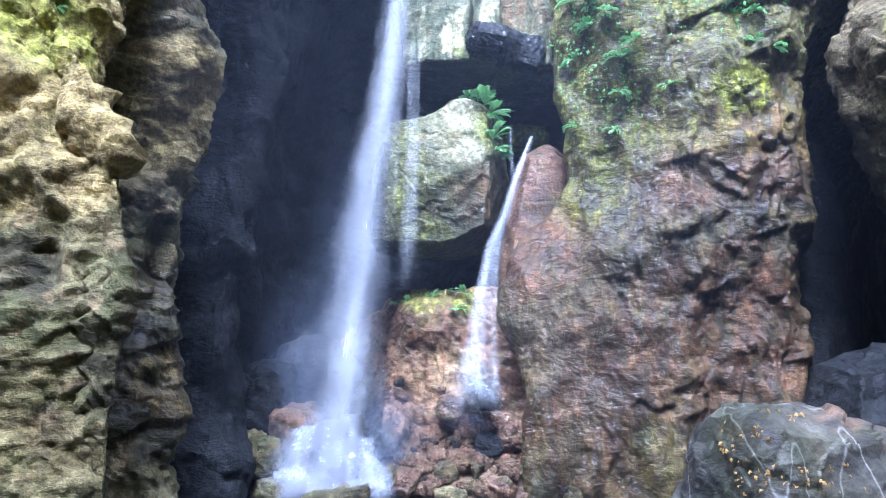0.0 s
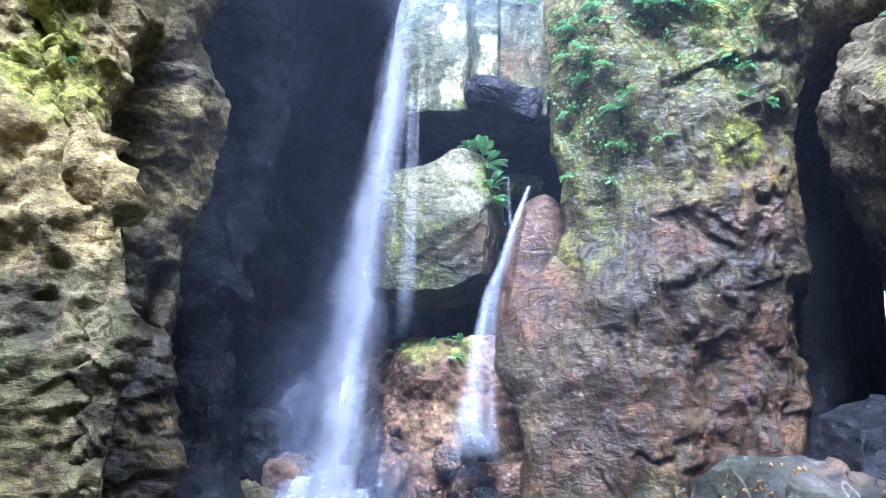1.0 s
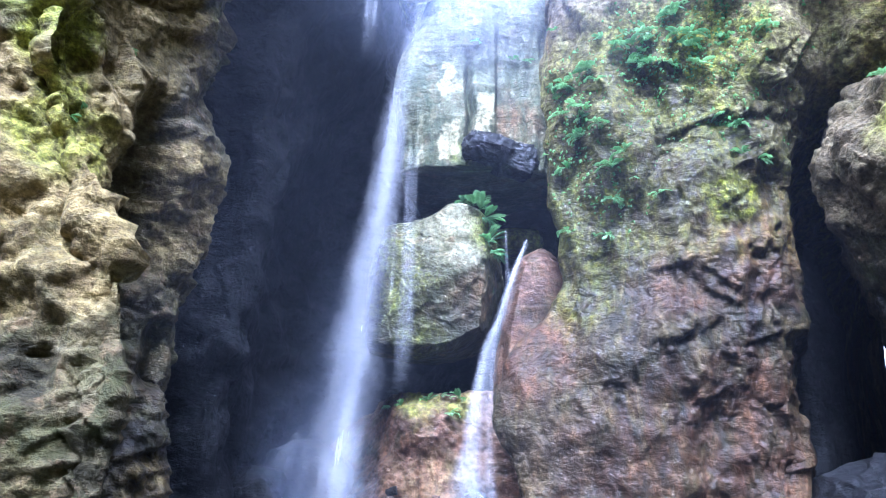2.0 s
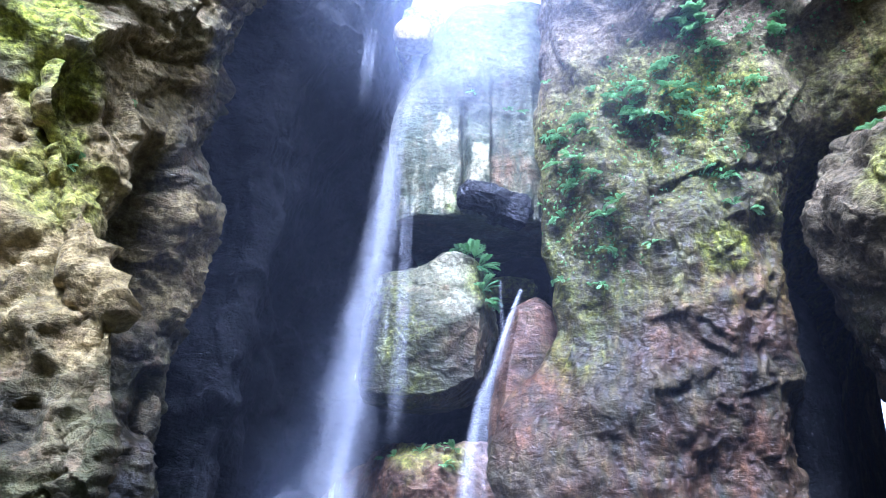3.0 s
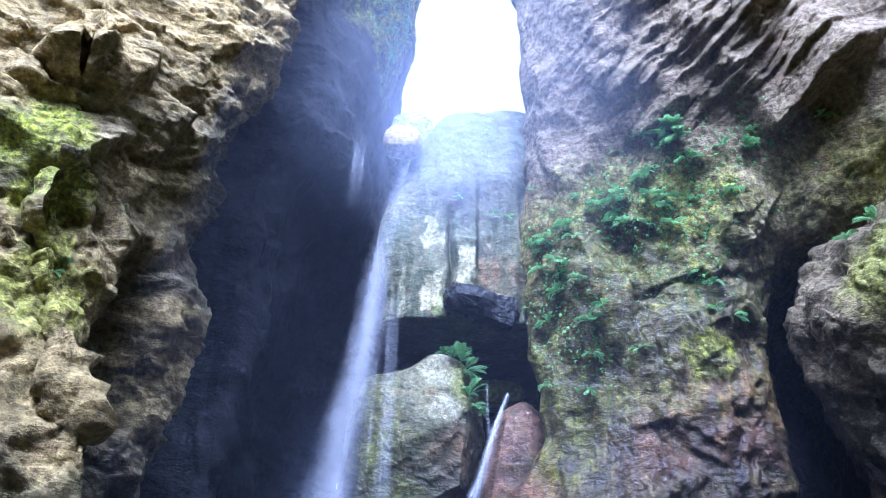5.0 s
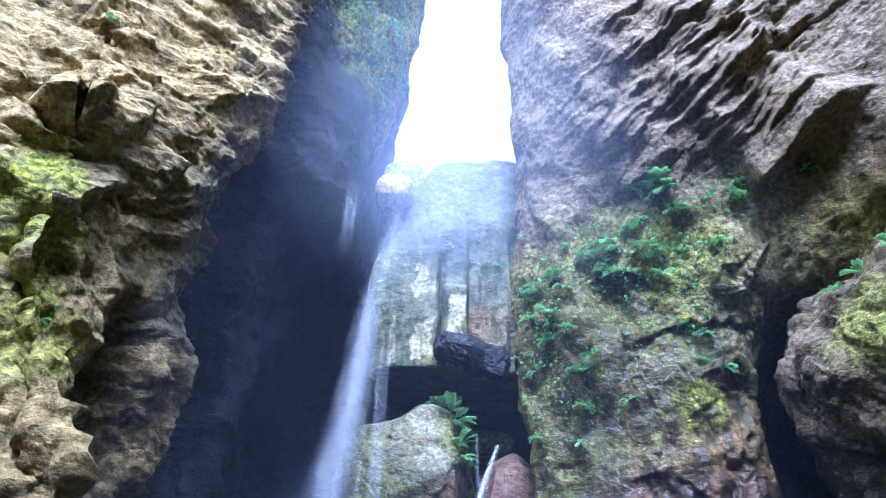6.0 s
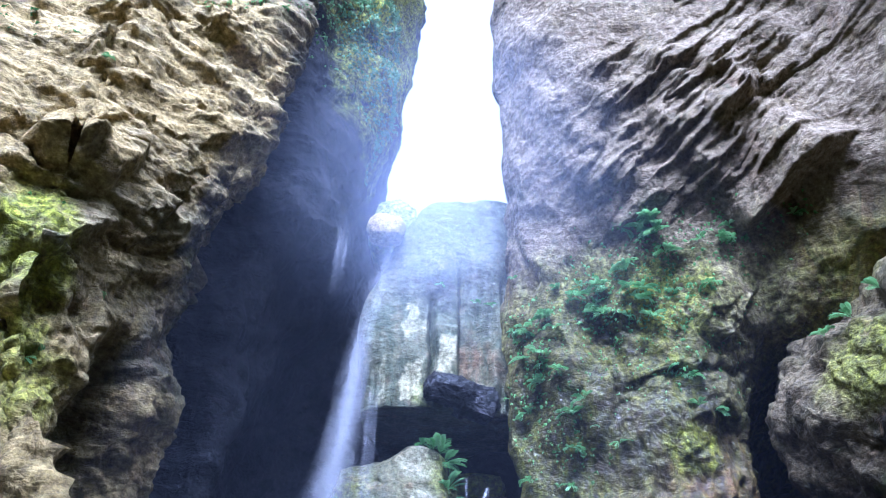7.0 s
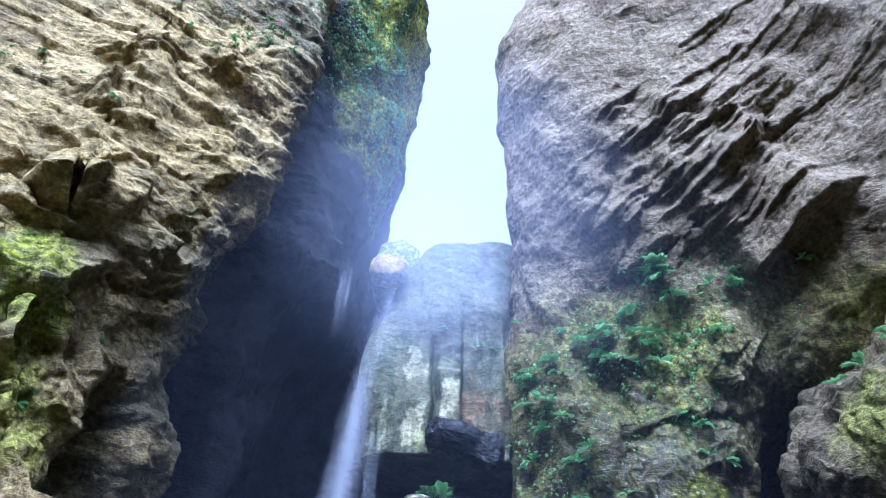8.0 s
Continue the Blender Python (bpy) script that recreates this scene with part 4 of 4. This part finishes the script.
for i in range(34):
    a, far = rng.uniform(-1, 1), rng.uniform(0.15, 0.55)
    x, z = -1.45 + a * 0.28, rng.uniform(0.15, 0.7)
    top = z + rng.uniform(0.1, 0.45)
    wd = rng.uniform(0.25, 0.5)
    ribbon("splash", [(x, 10.15, z, wd * 0.6), (x + a * far * 0.5, 10.0, top, wd), (x + a * far, 9.85, z * 0.6, wd * 1.3), (x + a * far * 1.2, 9.8, 0.0, wd * 1.5)], SPLASH, main_fall,
           seed=20 + i, rows=36, cols=14, fade_top=0.4, fade_end=0.35)
for i, (x0, x1, y1, z0, z1) in enumerate(((-1.9, -2.2, 9.95, 0.75, 0.05), (-1.75, -1.95, 9.9, 0.6, 0.03), (-1.1, -0.95, 9.9, 0.6, 0.03), (-0.95, -0.55, 10.2, 0.95, 0.5), (-2.1, -2.25, 11.0, 2.4, 1.6), (-2.0, -1.95, 10.9, 2.3, 1.4), (-2.2, -2.5, 10.9, 2.2, 1.5))):
    ribbon("runnel", [(x0, 10.3 if y1 < 10.5 else 11.3, z0, 0.16), ((x0 + x1) / 2, (10.15 if y1 < 10.5 else 11.1), (z0 + z1) / 2 + 0.08, 0.22), (x1, y1, z1, 0.3)], FALL, main_fall, seed=90 + i, rows=40, cols=12, fade_top=0.2, fade_end=0.2)

small_fall = tagged(new("small_waterfall"), "narrow white stream sliding down beside the boulder", "waterfall")
SMALL = [(1.32, 10.35, 5.25, 0.06), (1.08, 10.2, 4.6, 0.13), (0.89, 10.12, 3.98, 0.17), (0.69, 10.1, 3.45, 0.2), (0.58, 10.08, 2.8, 0.24), (0.47, 10.05, 2.15, 0.3), (0.44, 10.0, 1.75, 0.46), (0.52, 9.9, 1.2, 0.75)]
for i, (dx, dy, wd) in enumerate(((0, 0, 1.0), (0.02, 0.05, 1.3), (0.0, -0.04, 0.7))):
    ribbon("water_curtain", SMALL, FALL, small_fall, seed=40 + i, shift=(dx, dy, 0), wide=wd, cols=16, fade_end=0.16)
for i in range(6):
    a = rng.uniform(-1, 1)
    ribbon("splash", [(0.5, 10.0, 1.6, 0.15), (0.5 + a * 0.15, 9.95, 1.5, 0.25), (0.5 + a * 0.3, 9.9, 1.15, 0.3)], SPLASH, small_fall, seed=80 + i, rows=24, cols=10, fade_top=0.4, fade_end=0.4)
ribbon("water_thread", [(1.0, 10.25, 5.35, 0.05), (1.0, 10.2, 4.9, 0.06), (1.02, 10.15, 4.55, 0.1)], THREAD, small_fall, seed=45, rows=40, cols=8)
ribbon("water_thread", [(0.86, 10.1, 3.9, 0.1), (0.76, 10.05, 3.2, 0.16), (0.72, 10.0, 2.4, 0.14), (0.75, 10.0, 1.3, 0.2)], THREAD, small_fall, seed=46, rows=80, cols=10)

drip = tagged(new("dripping_water"), "thin strands of water dripping from the wedged block", "waterfall")
for i, (x, w, z0, z1) in enumerate(((-0.46, 0.06, 6.5, 2.9), (-0.40, 0.05, 6.5, 3.1), (-0.52, 0.07, 6.6, 2.8), (-0.68, 0.03, 5.6, 4.0))):
    ribbon("water_strand", [(x, 10.05, z0, w), (x - 0.01, 10.03, (z0 + z1) / 2, w * 1.7), (x - 0.03, 10.0, z1, w * 3)], THREAD, drip, seed=60 + i, rows=90, cols=8, fade_end=0.3)

trickle = tagged(new("side_trickle"), "thin white trickle running down the dark wall", "waterfall")
for i, dx in enumerate((0.0, 0.08, -0.06)):
    ribbon("water_strand", [(-1.16 + dx, 9.6, 9.4, 0.03), (-1.18 + dx, 9.58, 9.1, 0.06), (-1.2 + dx, 9.55, 8.6, 0.1), (-1.2 + dx, 9.5, 7.8, 0.08)], THREAD, trickle, seed=70 + i, rows=80, cols=8, fade_end=0.4)

# ---------------------------------------------------------------- spray and imitated sky glare
def spray_glare_sheet(name, centre, half, seed, parent, density=1.0):
    """A soft, curved veil, upright across the gorge: fine spray low down, imitated haze and glare higher up."""
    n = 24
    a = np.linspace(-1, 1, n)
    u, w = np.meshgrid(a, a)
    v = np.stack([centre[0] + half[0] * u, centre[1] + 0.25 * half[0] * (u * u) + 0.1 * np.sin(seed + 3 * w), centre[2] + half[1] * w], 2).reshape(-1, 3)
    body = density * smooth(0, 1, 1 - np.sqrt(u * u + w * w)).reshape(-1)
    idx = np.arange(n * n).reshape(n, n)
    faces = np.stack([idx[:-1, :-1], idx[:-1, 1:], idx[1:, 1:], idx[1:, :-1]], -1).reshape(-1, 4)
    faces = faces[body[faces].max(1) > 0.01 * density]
    ob = mesh_object(name, v, faces.tolist(), SPRAY_GLARE, {"body": body})
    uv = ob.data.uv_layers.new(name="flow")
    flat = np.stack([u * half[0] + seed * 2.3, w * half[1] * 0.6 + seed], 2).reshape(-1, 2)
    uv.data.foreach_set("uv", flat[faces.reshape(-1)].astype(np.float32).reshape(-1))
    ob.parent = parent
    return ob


spray = tagged(new("spray"), "pale drifting spray around the falls and veils imitating sky glare", "spray", kind="stuff")
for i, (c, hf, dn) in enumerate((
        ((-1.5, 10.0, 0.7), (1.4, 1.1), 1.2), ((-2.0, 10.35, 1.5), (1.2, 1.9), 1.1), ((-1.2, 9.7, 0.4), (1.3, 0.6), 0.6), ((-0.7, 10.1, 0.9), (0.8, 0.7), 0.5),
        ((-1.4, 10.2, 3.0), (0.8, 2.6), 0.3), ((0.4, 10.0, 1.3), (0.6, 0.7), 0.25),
        # these three veils stand in for haze and glare below the bright sky
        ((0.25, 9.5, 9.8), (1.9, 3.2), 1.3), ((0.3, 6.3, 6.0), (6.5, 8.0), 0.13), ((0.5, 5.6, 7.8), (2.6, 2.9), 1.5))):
    spray_glare_sheet("spray_veil", c, hf, i + 1, spray, dn)

# ---------------------------------------------------------------- plants
def leaf_material(name, dark, bright):
    k = Mat(name)
    rand = k.node("ShaderNodeObjectInfo").outputs["Random"]
    n = k.math("ADD", k.math("MULTIPLY", k.noise(30, 3, 0.6), 0.6), k.math("MULTIPLY", rand, 0.5))
    col = k.ramp(n, (0.2, dark), (0.75, bright))
    m = k.set(Base_Color=col, Roughness=0.6, Specular_IOR_Level=0.25)
    lit = k.node("ShaderNodeBsdfTranslucent", Color=col).outputs[0]
    mixed = k.node("ShaderNodeMixShader", Fac=0.35)
    k.t.links.new(k.bsdf.outputs[0], mixed.inputs[1])
    k.t.links.new(lit, mixed.inputs[2])
    k.t.links.new(mixed.outputs[0], k.out.inputs["Surface"])
    return m


FERN = leaf_material("fern_green", (0.1, 0.23, 0.07), (0.28, 0.48, 0.19))
LEAF = leaf_material("creeper_green", (0.035, 0.085, 0.018), (0.13, 0.27, 0.07))
DEAD = leaf_material("dead_leaf", (0.20, 0.10, 0.03), (0.55, 0.36, 0.12))
TREE_LEAF = leaf_material("hanging_green", (0.04, 0.09, 0.025), (0.13, 0.25, 0.08))


def frond_mesh(name, pairs, droop, mat, seed):
    """One pinnate frond, 1 m long along +y, arching down, with toothed leaflets."""
    r = random.Random(seed)
    verts, faces = [], []

    def arch(t):
        return Vector((0, math.sin(t * droop) / droop, -(1 - math.cos(t * droop)) / droop * 0.9 + 0.18 * t))

    for i in range(9):
        p, w = arch(i / 8), 0.012 * (1 - 0.8 * i / 8)
        verts += [p + Vector((-w, 0, 0)), p + Vector((w, 0, 0)), p + Vector((0, 0, -w))]
    for i in range(8):
        a, b = 3 * i, 3 * i + 3
        faces += [(a, a + 1, b + 1, b), (a + 1, a + 2, b + 2, b + 1), (a + 2, a, b, b + 2)]
    for i in range(pairs):
        t = 0.14 + 0.86 * i / pairs
        p = arch(t)
        length = 0.30 * math.sin(math.pi * min(1, 0.22 + 0.8 * (1 - t))) * (1.05 - 0.45 * t) + 0.03
        for side in (-1, 1):
            d = Vector((side, 0.45 + 0.25 * r.random(), -0.25 + 0.2 * r.random())).normalized()
            up = Vector((0, 0, 1))
            wide = d.cross(up).normalized() * length * 0.17
            k = len(verts)
            verts += [p, p + d * length * 0.35 + wide - up * 0.01, p + d * length * 0.72 + wide * 0.8, p + d * length - up * length * 0.15,
                      p + d * length * 0.72 - wide * 0.8, p + d * length * 0.35 - wide - up * 0.01, p + d * length * 0.5 + up * 0.012]
            faces += [(k, k + 1, k + 6), (k + 1, k + 2, k + 6), (k + 2, k + 3, k + 6), (k + 3, k + 4, k + 6), (k + 4, k + 5, k + 6), (k + 5, k, k + 6)]
    me = bpy.data.meshes.new(name)
    me.from_pydata([tuple(v) for v in verts], [], faces)
    me.materials.append(mat)
    return me


FRONDS = [frond_mesh("frond", 13, 1.0, FERN, 1), frond_mesh("frond", 11, 1.5, FERN, 2), frond_mesh("frond", 12, 1.9, FERN, 3)]
TREES = {ob: tree_of(ob) for ob in (left_wall, right_wall, back_wall, buttress, chock, wedge, talus, front)}
TREES[talus] = TALUS


def on_rock(rock, place):
    """The nearest place on a rock, and its normal."""
    p, n, _, _ = TREES[rock].find_nearest(Vector(place))
    return p, n


def fern(rock, place, size, fronds, r):
    """A fern rooted on the rock, its fronds fanned out of the wall and hanging."""
    p, n = on_rock(rock, place)
    n = Vector((n.x, n.y, max(n.z, -0.1))).normalized()
    root = tagged(new("fern"), "bright green fern growing from the rock", "fern", "ferns on the rock")
    root.matrix_world = Matrix.Translation(p + n * 0.01)
    side = Vector((0, 0, 1)).cross(n)
    if side.length < 0.1:
        side = Vector((1, 0, 0))
    side.normalize()
    for i in range(fronds):
        f = new("frond", r.choice(FRONDS))
        a = (i + 0.5) / fronds * 2 - 1
        way = (n * r.uniform(0.6, 0.9) + side * (a * 1.1 + r.uniform(-0.2, 0.2)) + Vector((0, 0, r.uniform(-0.25, 0.55)))).normalized()
        f.parent = root
        f.matrix_basis = way.to_track_quat("Y", "Z").to_matrix().to_4x4() @ Matrix.Scale(size * r.uniform(0.9, 1.4), 4)
    return root


def creeper(rock, place, spread, leaves, leaf, mat, r, name="creeper", label="small-leaved green creeper on the rock", hang=0.0):
    """A patch of small leaves on short stems against the rock."""
    verts, faces = [], []
    for i in range(leaves):
        q = Vector(place) + Vector((r.gauss(0, spread), r.gauss(0, spread * 0.4), r.gauss(0, spread * (0.8 + hang))))
        p, n = on_rock(rock, q)
        if (p - Vector(place)).length > spread * (3 + 2 * hang):
            continue
        size = leaf * r.uniform(0.6, 1.3)
        n = (n + Vector((r.uniform(-0.6, 0.6), r.uniform(-0.6, 0.6), r.uniform(-0.2, 0.8)))).normalized()
        along = n.orthogonal().normalized()
        along = (along * r.uniform(-1, 1) + n.cross(along) * r.uniform(-1, 1) + Vector((0, 0, -0.6))).normalized()
        wide = along.cross(n).normalized()
        c = p + n * size * r.uniform(0.3, 1.4)
        k = len(verts)
        verts += [c, c + along * size * 0.4 + wide * size * 0.36, c + along * size, c + along * size * 0.4 - wide * size * 0.36, c + along * size * 0.5 + n * size * 0.12, p]
        faces += [(k, k + 1, k + 4), (k + 1, k + 2, k + 4), (k + 2, k + 3, k + 4), (k + 3, k, k + 4), (k, k + 5, k + 3)]
    if not faces:
        return None
    me = bpy.data.meshes.new(name)
    me.from_pydata([tuple(v) for v in verts], [], faces)
    me.materials.append(mat)
    ob = tagged(new(name, me), label, "plant", kind="stuff")
    return ob


pr = random.Random(12)
for x, y, z, s, n in ((2.42, 9.24, 6.0, 0.30, 4), (2.53, 9.03, 6.17, 0.26, 4), (1.85, 9.71, 5.18, 0.2, 4), (2.40, 9.53, 5.10, 0.2, 4), (1.98, 9.31, 6.48, 0.18, 4),
                      (2.66, 9.03, 5.77, 0.12, 3), (4.04, 8.75, 5.96, 0.18, 4), (3.38, 8.12, 8.65, 0.3, 6), (3.60, 8.09, 8.64, 0.32, 6), (3.65, 8.11, 8.47, 0.3, 5),
                      (3.73, 8.17, 8.16, 0.26, 5), (3.15, 8.24, 8.62, 0.26, 5), (1.98, 9.31, 6.51, 0.2, 4), (1.86, 9.43, 6.91, 0.2, 4), (1.75, 9.3, 7.36, 0.24, 5), (1.95, 9.2, 6.93, 0.26, 5), (2.19, 9.1, 6.61, 0.22, 5), (2.46, 9.0, 7.76, 0.24, 5), (2.84, 8.9, 7.47, 0.24, 5),
                      (2.93, 8.8, 7.9, 0.26, 5), (3.23, 8.6, 8.08, 0.3, 6), (3.38, 8.7, 7.57, 0.24, 5), (2.21, 9.1, 7.46, 0.2, 4), (4.15, 8.9, 6.02, 0.2, 4), (3.8, 8.6, 6.6, 0.16, 4), (4.5, 8.1, 8.38, 0.2, 5)):
    fern(right_wall, (x, y, z), s, n, pr)
for x, y, z in ((1.58, 9.24, 8.27), (2.86, 8.69, 7.92), (2.43, 8.97, 7.69), (2.82, 8.9, 7.6), (2.95, 8.81, 7.42), (2.18, 9.15, 7.46), (2.23, 9.05, 7.26), (1.79, 9.46, 7.19),
                (1.59, 9.46, 7.34), (2.6, 8.92, 7.96), (3.17, 8.31, 7.7), (3.5, 8.49, 7.27), (2.91, 8.73, 7.76), (4.4, 8.1, 8.35), (3.0, 9.1, 5.57)):
    fern(right_wall, (x, y, z), pr.uniform(0.13, 0.22), pr.choice((3, 4, 5)), pr)
for x, y, z in ((1.88, 9.4, 7.24), (2.05, 9.3, 6.74), (2.28, 9.2, 7.36), (2.4, 9.0, 7.84), (2.79, 8.9, 7.61), (3.03, 8.9, 7.44), (3.32, 8.6, 7.67), (3.59, 8.2, 8.65), (3.8, 8.2, 8.35), (3.96, 8.5, 7.66), (4.39, 8.5, 7.69), (4.7, 8.0, 8.49), (5.46, 7.6, 8.47), (3.96, 8.8, 6.54), (3.27, 8.5, 8.2), (4.24, 8.3, 8.15), (1.89, 9.5, 6.2), (2.37, 9.3, 5.5)):
    fern(right_wall, (x + pr.uniform(-0.12, 0.12), y, z + pr.uniform(-0.12, 0.12)), pr.uniform(0.14, 0.24), pr.choice((4, 5, 6)), pr)
    creeper(right_wall, (x, y, z), 0.3, 34, 0.06, LEAF, pr)
for x, y, z in ((5.17, 6.85, 6.66), (5.11, 7.3, 6.5), (5.35, 6.79, 6.9)):
    fern(buttress, (x, y, z), pr.uniform(0.15, 0.26), 4, pr)
for x, y, z, s in ((-4.56, 5.6, 9.39, 0.26), (-4.75, 5.5, 9.45, 0.24), (-5.1, 5.5, 9.51, 0.24), (-4.01, 5.7, 8.84, 0.18), (-3.96, 5.7, 7.7, 0.13), (-4.03, 5.6, 6.6, 0.2), (-3.86, 5.7, 6.55, 0.22), (-3.76, 5.75, 6.38, 0.16),
                   (-3.16, 6.1, 5.91, 0.1), (-3.35, 5.85, 4.95, 0.09), (-3.3, 5.85, 5.1, 0.08)):
    fern(left_wall, (x, y, z), s, 4, pr)
for x, y, z, s in ((0.42, 10.6, 6.15, 0.2), (0.6, 10.4, 6.0, 0.3), (0.8, 10.35, 5.85, 0.3), (0.95, 10.35, 5.65, 0.3), (1.1, 10.35, 5.4, 0.3), (1.2, 10.35, 5.15, 0.26), (1.25, 10.4, 5.0, 0.2), (0.81, 10.43, 5.25, 0.13)):
    fern(wedge, (x, y, z), s, 6, pr)
for x, y, z, s in ((-0.15, 10.96, 2.73, 0.16), (0.15, 10.89, 2.58, 0.18), (-0.56, 11.12, 2.8, 0.14), (0.3, 10.8, 2.95, 0.2), (0.1, 11.0, 2.95, 0.14), (-0.84, 11.37, 2.78, 0.14)):
    fern(talus, (x, y, z), s, 5, pr)
for x, y, z in ((0.52, 10.15, 8.63), (1.11, 10.21, 8.41), (1.35, 10.19, 8.36)):
    fern(chock, (x, y, z), 0.14, 4, pr)
for x, y, z, s, n in ((3.47, 8.38, 7.55, 0.25, 160), (3.07, 8.44, 7.91, 0.22, 110), (4.42, 8.05, 8.36, 0.22, 110), (3.47, 8.49, 7.29, 0.2, 90), (3.8, 8.37, 7.43, 0.25, 130), (3.97, 8.71, 6.7, 0.22, 90),
                      (3.06, 8.82, 7.07, 0.2, 70), (1.95, 9.23, 6.75, 0.15, 40), (2.26, 9.17, 6.47, 0.18, 50), (2.25, 9.4, 5.6, 0.18, 90), (3.55, 8.2, 8.3, 0.25, 130), (2.6, 8.9, 7.4, 0.3, 80),
                      (2.2, 9.3, 6.1, 0.3, 60), (3.6, 8.8, 6.5, 0.25, 60)):
    creeper(right_wall, (x, y, z), s * 1.6, int(n * 0.6), 0.046, LEAF, pr)
for x, y, z, s, n in ((5.2, 7.26, 8.6, 0.35, 140), (5.2, 7.2, 8.1, 0.25, 90)):
    creeper(buttress, (x, y, z), s, n, 0.05, LEAF, pr)
for x, y, z, s, n in ((-3.1, 6.2, 11.5, 0.3, 140), (-2.9, 6.5, 11.7, 0.3, 150), (-2.5, 6.7, 12.1, 0.35, 200), (-2.1, 7.05, 12.2, 0.35, 200), (-4.9, 5.3, 9.6, 0.25, 80), (-2.0, 7.2, 13.2, 0.4, 200),
                      (-3.9, 5.7, 6.5, 0.18, 110)):
    creeper(left_wall, (x, y, z), s, n, 0.06, LEAF, pr)
for x, y, z, s, n in ((-1.9, 8.75, 14.5, 0.5, 200), (-1.38, 9.3, 14.8, 0.5, 260), (-1.18, 9.5, 14.0, 0.4, 200), (-1.5, 9.2, 15.7, 0.5, 200), (-0.79, 9.95, 13.6, 0.4, 200), (-0.83, 10.1, 15.7, 0.5, 260),
                      (-0.55, 10.6, 12.6, 0.35, 180), (-0.35, 10.9, 14.2, 0.4, 240), (-0.3, 10.8, 16.6, 0.5, 280), (-0.1, 10.8, 18.6, 0.5, 280), (0.3, 10.8, 20.2, 0.5, 260)):
    creeper(back_wall, (x, y, z), s, n, 0.085, TREE_LEAF, pr, "hanging_foliage", "dense hanging foliage along the gorge rim", 0.8)
for x, y, z in ((2.39, 6.08, 1.0), (2.53, 5.87, 0.95), (2.89, 5.85, 1.0), (3.2, 5.93, 0.95), (2.56, 6.0, 1.33), (3.0, 6.2, 1.5), (2.4, 6.3, 1.2)):
    creeper(front, (x, y, z), 0.12, 12, 0.042, DEAD, pr, "leaf_litter", "dead tan leaves scattered on the boulder")
